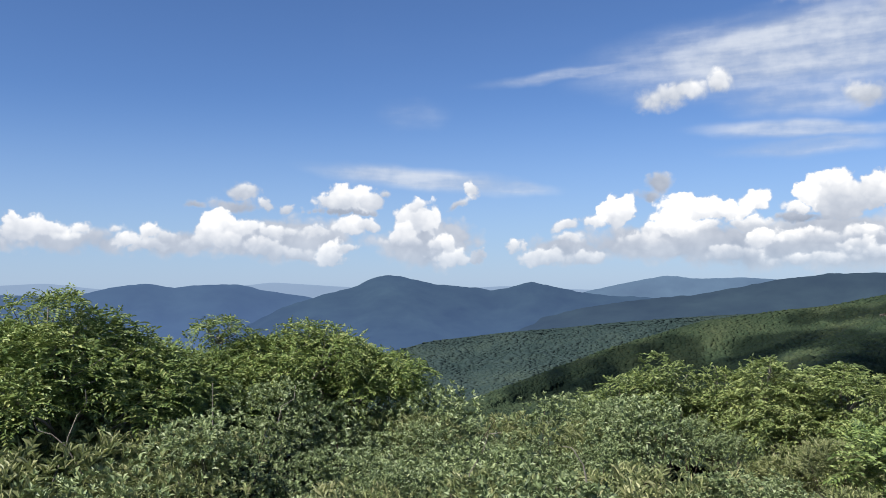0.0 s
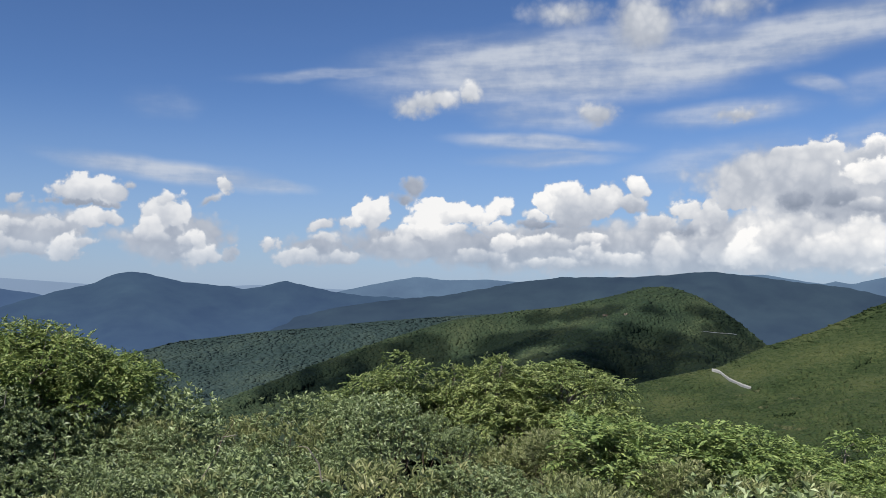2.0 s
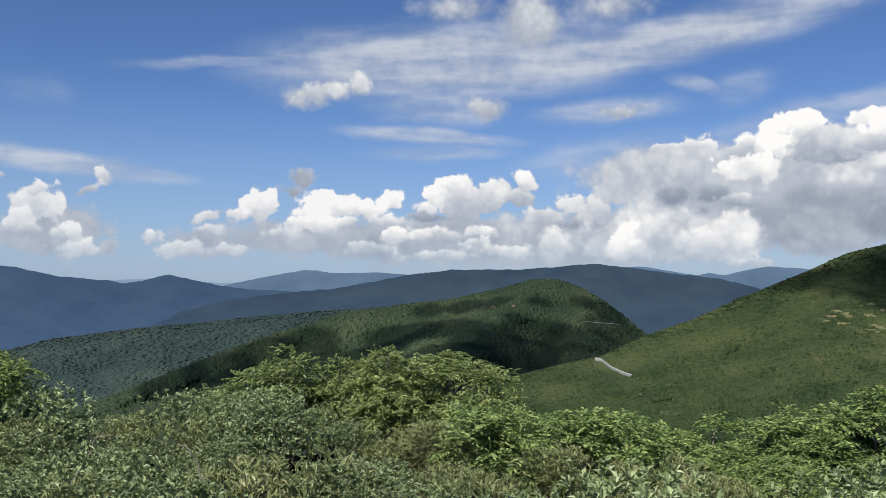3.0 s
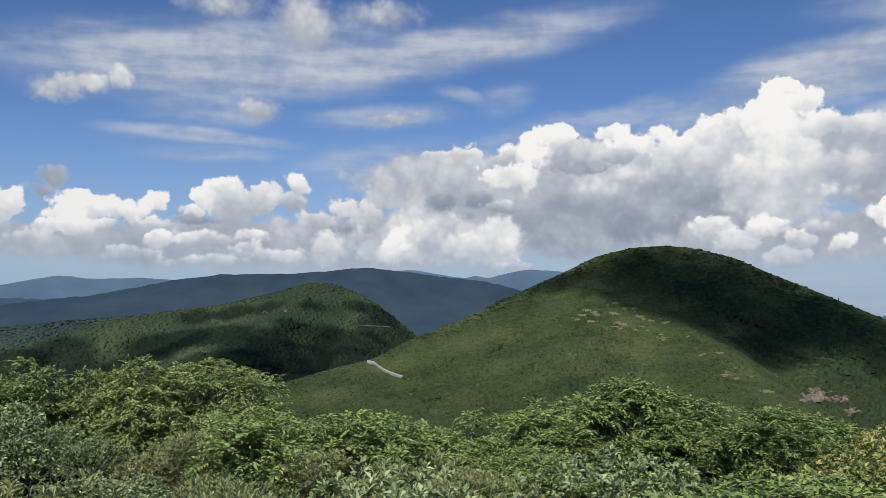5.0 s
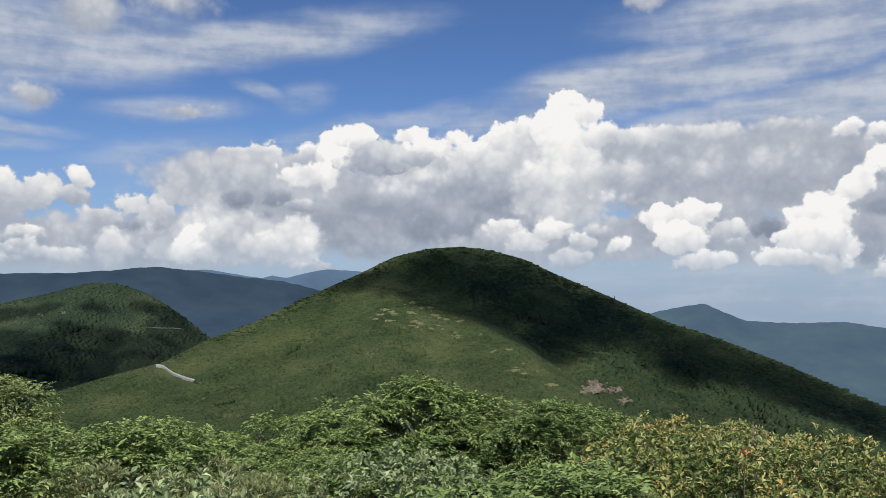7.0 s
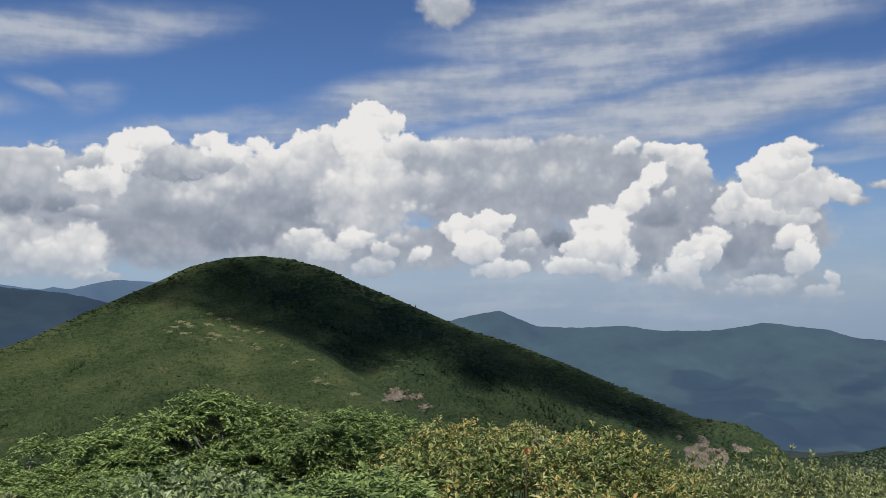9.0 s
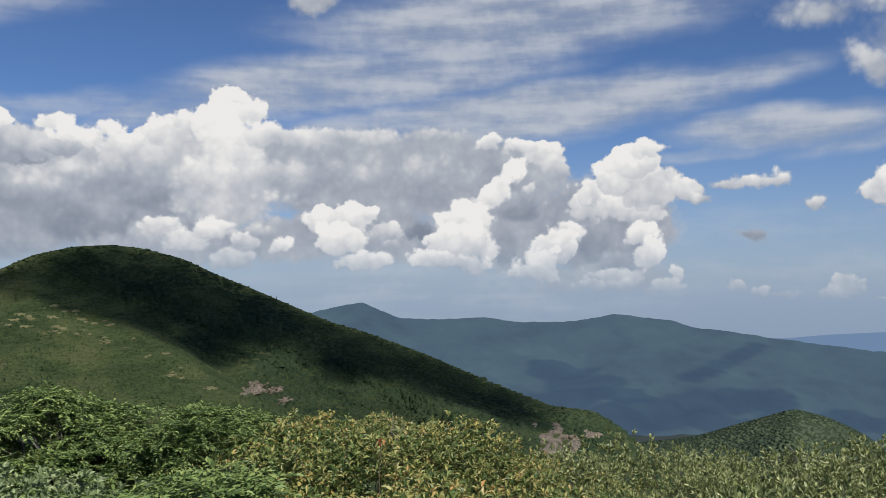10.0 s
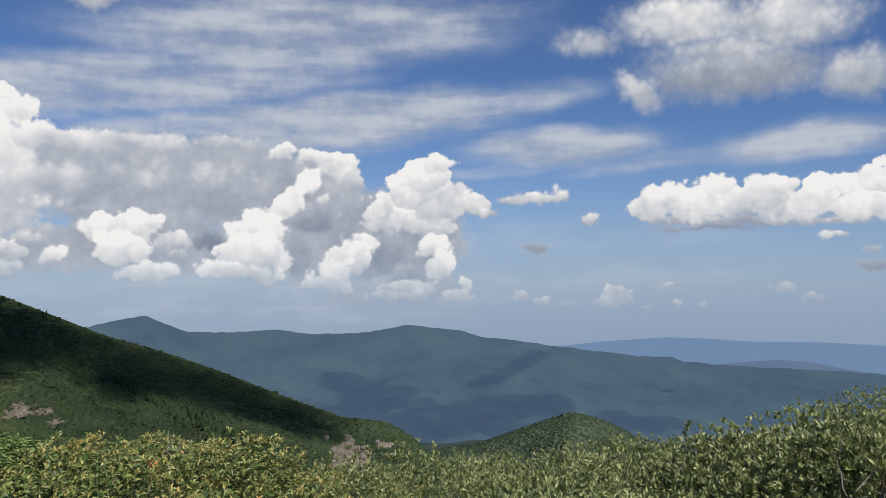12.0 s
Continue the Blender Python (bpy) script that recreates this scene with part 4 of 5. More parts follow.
dome_slope = dict(crest=crest_dome, foot=dome_foot, far=dome_far, near=flat(430), bend=1.0, relief=90, seed=12, spur=dome_ribs)
mountain("hill", HAZED_SPUR_GROUND, "long dark green forested mountain spur", (0, 56), 0.4, 80, **spur_slope)
mountain("hill", HILL_GROUND, "wooded green hill with bare ribs on its flank", (-6, 46), 0.35, 90, **hill_slope)
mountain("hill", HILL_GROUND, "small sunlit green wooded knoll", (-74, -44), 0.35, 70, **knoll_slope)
mountain("hill", DOME_GROUND, "rounded green mountain dome covered in low scrub", (-62, 18), 0.3, 120, **dome_slope)


def on_slope(az, el, how):
    """The place on a mountain's near side that is seen at an azimuth and a height."""
    a = np.array([float(az)])
    c, f = how["crest"](a), how["foot"](a)
    s = np.clip((el - c) / (f - c), 0, 1)
    r, e = slope(a, s, **how)
    x, y, z = at_slope(r, a, e)
    return Vector((float(x[0]), float(y[0]), float(z[0])))


def crown_shape(sides, rings):
    """A rounded crown: rings from the rim to the top."""
    v = []
    for k, (h, r) in enumerate(rings):
        a = np.linspace(0, 2 * math.pi, sides, endpoint=False) + k * math.pi / sides
        v.append(np.stack([np.cos(a) * r, np.sin(a) * r, 0 * a + h], -1))
    v = np.concatenate(v + [np.array([[0, 0, 1.0]])])
    f = []
    for k in range(len(rings) - 1):
        for i in range(sides):
            j = (i + 1) % sides
            f += [(k * sides + i, k * sides + j, (k + 1) * sides + j), (k * sides + i, (k + 1) * sides + j, (k + 1) * sides + i)]
    last = (len(rings) - 1) * sides
    f += [(last + i, last + (i + 1) % sides, len(v) - 1) for i in range(sides)]
    return v, np.array(f)


def woods(name, label, mat, how, az_range, gap, size, shape, seed, lowest, bare=(), lines=(), squat=0.42, where=None):
    """The trees or bushes of a whole slope, each a rounded crown of its own size, in thickets and thin stands."""
    dice = np.random.default_rng(seed)
    az_all, s_all = [], []
    mid = np.array([sum(az_range) / 2.0])
    far, near = float(how["far"](mid)[0]), float(how["near"](mid)[0])
    r = near
    while r < far:
        row = np.arange(az_range[0], az_range[1], math.degrees(gap / r))
        az = row + dice.uniform(-0.8, 0.8, len(row)) * math.degrees(gap / r)
        f_r, n_r = how["far"](az), how["near"](az)
        s = (f_r - (r + dice.uniform(-0.8, 0.8, len(row)) * gap) * f_r / far) / (f_r - n_r)
        az_all.append(az)
        s_all.append(np.clip(s, 0, 1))
        r += gap
    az, s = np.concatenate(az_all), np.concatenate(s_all)
    r, el = slope(az, s, **how)
    keep = el > lowest(az)
    if where is not None:
        keep &= where(az, s + dice.normal(0, 0.012, len(s)))
    for b_az, b_el, w, h in bare:
        keep &= ((az - b_az) / w) ** 2 + ((el - b_el) / h) ** 2 > 1
    for line in lines:
        u, k = np.linspace(0, 1, 40), np.linspace(0, 1, len(line))
        for a, e in zip(np.interp(u, k, [q[0] for q in line]), np.interp(u, k, [q[1] for q in line])):
            keep &= (np.abs(az - a) > 0.13) | (el > e + 0.08) | (el < e - 0.40)
    az, r, el, s = az[keep], r[keep], el[keep], s[keep]
    x, y, z = at_slope(r, az, el)
    n = len(x)
    cover = 0.62 + 0.75 * value_noise(x / (gap * 4), y / (gap * 4), seed) ** 1.5
    width = size * np.clip(dice.lognormal(0, 0.32, n), 0.5, 2.0) * cover
    tall = width * dice.uniform(0.75, 1.25, n) * squat * (0.45 + 0.55 * ease(s * 9))
    v, f = shape
    turn = dice.uniform(0, 6.28, n)[:, None]
    rough = 1 + dice.normal(0, 0.15, (n, len(v)))
    vx = (v[None, :, 0] * np.cos(turn) - v[None, :, 1] * np.sin(turn)) * width[:, None] * rough
    vy = (v[None, :, 0] * np.sin(turn) + v[None, :, 1] * np.cos(turn)) * width[:, None] * rough
    vz = v[None, :, 2] * tall[:, None] * rough - 0.15 * tall[:, None]
    pts = np.stack([vx + x[:, None], vy + y[:, None], vz + z[:, None]], -1).reshape(-1, 3)
    faces = (np.arange(n)[:, None, None] * len(v) + f[None]).reshape(-1, 3)
    ob = part(name, mesh_of(name, pts, faces), mat)
    return tagged(ob, label, "woods", kind="stuff")


CROWN = crown_shape(5, ((-1.2, 0.95), (0.5, 0.85)))


def hidden_below(az):
    return shrub_line(az) - 2.0


# the summit underfoot, falling away on all sides
def shrub_line(az):
    """The height at which the shrubs' tops end, by azimuth."""
    return curve(az, (95, -3.8), (70, -4.0), (62, -4.6), (56, -5.6), (50, -6.4), (45, -7.4), (41, -8.0), (36, -8.4), (31, -8.2), (25, -8.6), (15, -8.8), (10, -9.1), (3, -9.5), (-4.5, -9.6), (-16, -8.7), (-21, -8.5), (-26, -10.4),
                 (-29, -10.0), (-34, -9.2), (-37, -10.2), (-44, -12.0), (-48, -12.0), (-53, -11.7), (-60, -11.1), (-66, -9.9), (-68, -9.3), (-74, -9.2), (-80, -8.7), (-95, -8.4))


def top_height(az, r):
    """The height of the shrubs' tops above the datum."""
    near_el = -15.5
    w = np.clip((r - 5.5) / 7.5, 0, 1)
    return EYE + r * np.tan(np.radians(near_el + (shrub_line(az) - near_el) * w ** 0.8))


def ground_height(x, y):
    r = np.hypot(x, y)
    az = np.degrees(np.arctan2(-x, y))
    planted = top_height(az, np.clip(r, 5.5, 15.0)) - 1.25
    near_w = np.clip((r - 2.0) / 3.5, 0, 1)
    near_w = near_w * near_w * (3 - 2 * near_w)
    z = planted * near_w
    fall = np.clip(r - 15.0, 0, None)
    z = z - np.minimum(fall * 0.55, 150 + fall * 0.12)
    z = np.maximum(z, -720 + 0 * r)
    return z + fractal(x / 3.0, y / 3.0, 4, 30) * 0.12 * near_w + fractal(x / 90, y / 90, 4, 31) * 12 * np.clip(fall / 200, 0, 1)


def ground():
    radii = np.concatenate([[0.02], np.geomspace(0.6, 4940, 90)])
    az = np.linspace(-math.pi, math.pi, 241)
    R, T = np.meshgrid(radii, az, indexing="ij")
    x, y = -np.sin(T) * R, np.cos(T) * R
    z = ground_height(x, y)
    me = mesh_of("ground", np.stack([x, y, z], -1).reshape(-1, 3), grid_faces(*x.shape)[:, ::-1])
    me.materials.append(SOIL)
    return tagged(new("ground", me), "dark soil and low growth on the mountain top", "ground", kind="structure")


ground()

SADDLE_ROAD = ((4.75, -5.72), (4.3, -5.80), (4.05, -6.0), (3.75, -6.25), (3.2, -6.5), (2.6, -6.72), (2.1, -6.86))


def dry_spots(count=44):
    """Thin dry grass along the rib, as azimuth, height and half-sizes in degrees."""
    dice = np.random.default_rng(61)
    for i in range(count):
        s = 0.20 + 0.28 * dice.random() ** 1.3
        az = rib_line(s) + 0.4 + 3.4 * dice.random() * (1.3 - 2 * (s - 0.2))
        c, f = float(crest_dome(np.array([az]))[0]), float(dome_foot(np.array([az]))[0])
        yield az, c + (f - c) * s, dice.uniform(0.10, 0.38), dice.uniform(0.04, 0.10)


DRY_PATCHES = tuple(dry_spots())
DOME_BARE = ((-24.5, -7.4, 1.0, 0.45), (-26.3, -8.2, 0.5, 0.3), (-44.5, -11.2, 1.2, 1.0), (-46.9, -10.5, 0.55, 0.25), (-15, -11.6, 1.8, 0.7), *((a, e, w * 0.8, h * 0.8) for a, e, w, h in DRY_PATCHES))


def wooded_flank(az, s):
    return az < rib_line(s) - 2.0 - 6.0 * ease((0.2 - s) * 5)


def open_flank(az, s):
    return ~wooded_flank(az, s)


woods("scrub", "low rounded green scrub covering the mountain dome", DOME_WOODS, dome_slope, (-61, 17), 3.7, 2.5, CROWN, 21, hidden_below, lines=(SADDLE_ROAD,), bare=DOME_BARE, where=open_flank)
woods("forest", "dark green low forest on the dome's shaded flank", FLANK_WOODS, dome_slope, (-53, -10), 4.6, 3.3, CROWN, 25, hidden_below, bare=DOME_BARE, squat=0.5, where=wooded_flank)
woods("forest", "broadleaf forest covering the green hill", HILL_WOODS, hill_slope, (-5, 45), 7.2, 5.0, CROWN, 22, hidden_below, squat=0.6, bare=((4.2, -3.32, 1.4, 0.12),))
woods("forest", "dark broadleaf forest covering the long spur", HAZED_SPUR_WOODS, spur_slope, (13, 55), 9.6, 7.6, CROWN, 23, hidden_below, squat=0.36)
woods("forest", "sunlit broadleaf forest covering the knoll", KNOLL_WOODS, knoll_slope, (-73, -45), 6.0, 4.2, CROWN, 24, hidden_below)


# ---- plants ----
rng = np.random.default_rng(7)


def unit(v):
    return v / np.maximum(np.linalg.norm(v, axis=-1, keepdims=True), 1e-9)


def blades(base, way, length, width, droop=0.15, fold=0.25):
    """Leaves, each folded along its midrib: arrays of points and triangles."""
    n = len(base)
    length, width = np.broadcast_to(length, n)[:, None], np.broadcast_to(width, n)[:, None]
    up = np.array([0, 0, 1.0]) + rng.normal(0, 0.35, (n, 3))
    side = unit(np.cross(way, up))
    normal = unit(np.cross(side, way))
    mid = base + way * length * 0.5
    tip = base + way * length - np.array([0, 0, 1.0]) * length * droop
    v = np.stack([base, mid + side * width / 2 + normal * width * fold, tip, mid - side * width / 2 + normal * width * fold], 1)
    f = np.arange(n)[:, None, None] * 4 + np.array([[0, 2, 1], [0, 3, 2]])
    return v.reshape(-1, 3), f.reshape(-1, 3)


def joined(parts):
    vs, fs, n = [], [], 0
    for v, f in parts:
        vs.append(v)
        fs.append(f + n)
        n += len(v)
    return np.concatenate(vs), np.concatenate(fs)


def tube(points, r0, r1, sides=6):
    """A tapering limb along points."""
    p = np.asarray(points, float)
    n = len(p)
    t = unit(np.gradient(p, axis=0))
    ref = np.where(np.abs(t[:, 2:3]) > 0.9, np.array([[1.0, 0, 0]]), np.array([[0, 0, 1.0]]))
    a = unit(np.cross(t, ref))
    b = np.cross(t, a)
    ang = np.linspace(0, 2 * math.pi, sides, endpoint=False)
    rad = np.linspace(r0, r1, n)[:, None, None]
    v = p[:, None, :] + rad * (np.cos(ang)[None, :, None] * a[:, None] + np.sin(ang)[None, :, None] * b[:, None])
    f = []
    for i in range(n - 1):
        for k in range(sides):
            q = (k + 1) % sides
            f += [(i * sides + k, i * sides + q, (i + 1) * sides + q), (i * sides + k, (i + 1) * sides + q, (i + 1) * sides + k)]
    return v.reshape(-1, 3), np.array(f)


def bent_limb(start, end, sway, steps=6):
    s = np.linspace(0, 1, steps)[:, None]
    side = rng.normal(0, 1, 3) * sway
    return start + (end - start) * s + np.sin(s * math.pi) * side + rng.normal(0, sway * 0.15, (steps, 3)) * s


def whorls(tips, ways, count, length, width, spread, droop):
    """A rosette of leaves at each shoot's tip."""
    n = len(tips)
    k = rng.uniform(0, 2 * math.pi, (n, 1)) + np.arange(count)[None] * 2.399
    a = unit(np.cross(ways, rng.normal(0, 1, (n, 3))))
    b = np.cross(ways, a)
    lean = np.clip(rng.normal(spread, 0.22, (n, count)), 0.1, 1.5)[..., None]
    d = unit(ways[:, None] * np.cos(lean) + np.sin(lean) * (np.cos(k)[..., None] * a[:, None] + np.sin(k)[..., None] * b[:, None]))
    base = tips[:, None] - ways[:, None] * rng.uniform(0, length * 0.6, (n, count, 1))
    size = rng.uniform(0.7, 1.2, n * count)
    return blades(base.reshape(-1, 3), d.reshape(-1, 3), length * size, width * size, droop)


def sprays(tips, ways, count, length, pairs, level=1.0):
    """Feathered leaves: rows of leaflets along drooping stalks."""
    n = len(tips)
    k = rng.uniform(0, 2 * math.pi, (n, 1)) + np.arange(count)[None] * 2.399
    a = unit(np.cross(ways, rng.normal(0, 1, (n, 3))))
    b = np.cross(ways, a)
    lean = np.clip(rng.normal(level, 0.22, (n, count)), 0.3, 1.6)[..., None]
    d = unit(ways[:, None] * np.cos(lean) + np.sin(lean) * (np.cos(k)[..., None] * a[:, None] + np.sin(k)[..., None] * b[:, None])).reshape(-1, 3)
    base = np.repeat(tips, count, 0)
    side = unit(np.cross(d, np.array([0, 0, 1.0]) + rng.normal(0, 0.2, d.shape)))
    out = []
    size = rng.uniform(0.75, 1.2, (len(d), 1)) * length
    for p in range(pairs):
        s = (p + 1.0) / (pairs + 0.6)
        at = base + d * size * s - np.array([0, 0, 1.0]) * size * 0.28 * s * s
        leaflet = size[:, 0] * 0.36 * (1 - 0.35 * abs(s - 0.5))
        for turn in (-1, 1):
            way = unit(d * 0.55 + side * turn * 0.85 + np.array([0, 0, -0.12]))
            out.append(blades(at, way, leaflet, leaflet * 0.42, 0.1, 0.15))
    tip = base + d * size - np.array([0, 0, 1.0]) * size * 0.28
    out.append(blades(tip, unit(d + np.array([0, 0, -0.4])), size[:, 0] * 0.36, size[:, 0] * 0.13))
    return joined(out)


def lumpy_tops(n, radius, height, seed, low=0.35, lumps=7):
    """Shoot tips over an uneven, mounded crown, and the way that each one points."""
    c = np.stack([rng.normal(0, radius * 0.48, lumps), rng.normal(0, radius * 0.48, lumps), height * rng.uniform(0.45, 0.72, lumps)], -1)
    c[0] = (0, 0, height * 0.66)
    size = rng.uniform(0.28, 0.42, lumps) * height
    which = rng.integers(0, lumps, n)
    d = unit(rng.normal(0, 1, (n, 3)) + np.array([0, 0, 0.55]))
    p = c[which] + d * size[which][:, None] * rng.uniform(0.72, 1.04, (n, 1)) * np.array([1.25, 1.25, 0.95])
    keep = p[:, 2] > height * low * 0.5
    return p[keep], unit(d[keep] + np.array([0, 0, 0.5]))


def plant(name, leaf_mesh, leaf_mat, limbs, limb_mat, label, category, group, stem="stem"):
    root = new(name)
    part("leaves", leaf_mesh, leaf_mat, root)
    for v, f in limbs:
        part(stem, mesh_of(stem, v, f), limb_mat, root)
    return tagged(root, label, category, group)


def stems(tips, count, spread, r):
    out = []
    pick = tips[rng.choice(len(tips), count, replace=False)]
    for p in pick:
        foot = np.array([p[0] * spread, p[1] * spread, -0.25])
        out.append(tube(bent_limb(foot, p, 0.06, 6), r, r * 0.3, 5))
    return out


def heath_shrub():
    p, d = lumpy_tops(440, 0.72, 1.25, 0, lumps=9)
    v, f = whorls(p, d, 8, 0.068, 0.028, 0.85, 0.12)
    return plant("heath_shrub", mesh_of("leaves", v, f, False), HEATH, stems(p, 5, 0.25, 0.012), TWIG, "dense grey-green heath shrub with small whorled leaves", "shrub", "shrubs on the summit")


def lance_shrub():
    p, d = lumpy_tops(360, 0.72, 1.25, 0, lumps=9)
    v, f = whorls(p, unit(d + np.array([0, 0, 0.5])), 7, 0.135, 0.025, 0.6, 0.22)
    return plant("narrow_leaved_shrub", mesh_of("leaves", v, f, False), LANCE, stems(p, 6, 0.3, 0.010), TWIG, "yellow-green shrub with narrow pointed leaves", "shrub", "shrubs on the summit")


def ash_shrub():
    p, d = lumpy_tops(150, 0.85, 1.35, 0)
    v, f = sprays(p, unit(d + np.array([0, 0, 0.6])), 5, 0.23, 5, 1.05)
    return plant("ash_shrub", mesh_of("leaves", v, f, False), ASH, stems(p, 6, 0.3, 0.014), TWIG, "bright green shrub with feathered compound leaves", "shrub", "shrubs on the summit")


def turning_shrub():
    p, d = lumpy_tops(560, 0.75, 1.25, 0, lumps=9)
    v, f = whorls(p, d, 7, 0.082, 0.028, 0.8, 0.2)
    return plant("turning_shrub", mesh_of("leaves", v, f, False), TURNING, stems(p, 6, 0.3, 0.012), TWIG, "shrub with green leaves turning yellow and orange", "shrub", "shrubs on the summit")


def rhododendron():
    p, d = lumpy_tops(330, 0.75, 1.3, 0, lumps=9)
    v, f = whorls(p, d, 8, 0.070, 0.025, 0.65, 0.02)
    return plant("rhododendron", mesh_of("leaves", v, f, False), RHODO, stems(p, 6, 0.3, 0.014), TWIG, "rhododendron shrub with pale-backed leathery leaves", "shrub", "shrubs on the summit")


def set_pose(ob, m):
    ob.matrix_basis = m


def put(pool, make, variants, m):
    """The next plant of a kind: the first few are built, the rest are copies."""
    if len(pool) < variants:
        ob = make()
        pool.append(ob)
        set_pose(ob, m)
    else:
        copy_thing(pool[int(rng.integers(0, variants))], m)


def spot(az, r, z, turn, size, tall=1.0):
    p = toward(az) * r
    return pose(p.x, p.y, z, 0, 0, turn) @ Matrix.Diagonal((size, size, size * tall, 1))


POOLS = {}


def kind_at(az, r):
    q = rng.random()
    if az > 44:
        return heath_shrub if q < 0.55 else lance_shrub
    if az > 14:
        return heath_shrub if q < 0.72 else lance_shrub
    if az > -5:
        return (lance_shrub if q < 0.85 else heath_shrub) if r < 11.5 else (ash_shrub if q < 0.6 else lance_shrub)
    if az > -24:
        return ash_shrub if (r > 8.0 or q < 0.3) else (lance_shrub if q < 0.8 else heath_shrub)
    if az > -45 + rng.normal(0, 2):
        return turning_shrub
    return rhododendron


def plant_summit():
    for r0, gap in ((5.4, 0.75), (6.5, 0.8), (7.8, 0.85), (9.2, 0.9), (10.8, 0.95), (12.4, 0.95), (13.9, 0.95), (8.5, 1.0), (10.0, 1.0), (11.6, 1.0)):
        wide, extra = 162, r0 in (8.5, 10.0, 11.6)
        count = int(radians(wide) * r0 / gap)
        for i in range(count):
            az = 75 - wide * (i + rng.uniform(-0.35, 0.35)) / count
            r = r0 + rng.uniform(-0.5, 0.5)
            if extra and -45 < az < 30:
                continue
            if -20.0 < az < -9.0 and r > 8.9:
                continue
            make = kind_at(az, r)
            size = rng.uniform(0.72, 1.16)
            # mounds and hollows, with single shrubs standing out
            swell = 0.16 * math.sin(az * 0.55 + r) + 0.12 * math.sin(az * 0.23 - 1.7 * r)
            lift = 0.08 if az > 38 and r > 8.5 else 0.0
            z = lift + float(top_height(np.array([az]), np.array([r]))[0]) - 1.22 * size + min(0.10 if r < 11 else 0.06, swell) + rng.uniform(-0.12 if r < 11 else -0.05, 0.13)
            put(POOLS.setdefault(make, []), make, 3, spot(az, r, z, rng.uniform(0, 360), size))


plant_summit()


def small_tree(name, az, r, top_el, width, crown, pads, shoots, leaf_mat, label, leaf=0.26, bark=BARK, trunk=0.06, flatness=0.45, lean=0.0, per_shoot=3, layered=False):
    """A low, many-stemmed mountain tree: trunk, limbs and a crown of leafy pads."""
    top = EYE + r * math.tan(radians(top_el))
    p0 = toward(az) * r
    base = float(ground_height(np.array([p0.x]), np.array([p0.y]))[0]) - 0.1
    tall = top - base
    c = []
    for i in range(pads):
        a, q = i * 2.399 + rng.uniform(-0.4, 0.4), math.sqrt((i + 0.5) / pads)
        dome = math.sqrt(max(0.0, 1 - 0.85 * q * q))
        h = tall - crown + crown * dome * (rng.uniform(0.5, 1.0) if layered else rng.uniform(0.66, 0.97)) - 0.12
        c.append((math.cos(a) * q * width, math.sin(a) * q * width, h))
    c.append((lean, 0.0, tall - 0.2))
    c = np.array(c)
    size = rng.uniform(0.26 if layered else 0.31, 0.47 if layered else 0.54, len(c)) * max(0.7, width / 1.4)
    parts = []
    root = new(name)
    fork = np.array([0, 0, max(0.4, (tall - crown) * 0.8)])
    part("trunk", mesh_of("trunk", *tube(bent_limb(np.array([0, 0, -0.2]), fork, 0.05, 6), trunk, trunk * 0.75, 8)), bark, root)
    for q, sz in zip(c, size):
        n = int(shoots * 1.3 * (sz / size.mean()) ** 2)
        d = unit(rng.normal(0, 1, (n, 3)) + np.array([0, 0, 0.35]))
        if layered:
            tips = q + d * sz * rng.uniform(0.45, 1.05, (n, 1)) * np.array([1.3, 1.3, flatness * 1.1])
            parts.append(sprays(tips, unit(d * 0.5 + np.array([0, 0, 1.0])), per_shoot, leaf, 5, 1.2))
        else:
            tips = q + d * sz * rng.uniform(0.45, 1.05, (n, 1)) * np.array([1.2, 1.2, flatness * 1.3])
            parts.append(sprays(tips, unit(d + np.array([0, 0, 0.55])), per_shoot, leaf, 5, 1.05))
        limb = bent_limb(fork, q, 0.10 * width, 7)
        bough = part("limb", mesh_of("limb", *tube(limb, trunk * 0.55, 0.008, 6)), bark, root)
        for _ in range(2):
            twig_end = q + unit(rng.normal(0, 1, 3) + np.array([0, 0, 0.3])) * sz * 0.8
            part("twig", mesh_of("twig", *tube(bent_limb(limb[4], twig_end, 0.04, 4), 0.010, 0.004, 4)), bark, bough)
    v, f = joined(parts)
    part("crown", mesh_of("crown", v, f, False), leaf_mat, root)
    root.matrix_basis = pose(p0.x, p0.y, base, 0, 0, rng.uniform(0, 360))
    return tagged(root, label, "tree", "small trees on the summit")


DENSE = "dark green small tree with a rounded dense crown"
BUSHY = "bushy dark green small tree with feathered leaves"
LAYERED = "small tree with layered feathered leaves"
OPEN = "small tree with thin open crown and bare pale limbs"
BRIGHT = "bright green small tree with layered feathered leaves"
small_tree("mountain_ash", 64.3, 10.5, -0.55, 1.25, 1.8, 34, 22, DARK, DENSE, leaf=0.19, flatness=0.42)
small_tree("mountain_ash", 61.2, 11.0, -2.0, 1.2, 1.5, 26, 22, DARK, DENSE, leaf=0.19, flatness=0.42)
small_tree("mountain_ash", 57.2, 11.5, -4.0, 1.0, 1.1, 18, 20, DARK, DENSE, leaf=0.19, flatness=0.42)
small_tree("mountain_ash", 68.5, 10.8, -1.4, 1.2, 1.6, 22, 20, DARK, DENSE, leaf=0.19, flatness=0.42)
small_tree("mountain_ash", 74.0, 10.5, -1.5, 1.35, 1.7, 20, 18, DARK, DENSE, leaf=0.19, flatness=0.42)
small_tree("mountain_ash", 52.4, 13.0, -3.2, 1.2, 1.25, 24, 22, DARK, BUSHY, leaf=0.19, flatness=0.42)
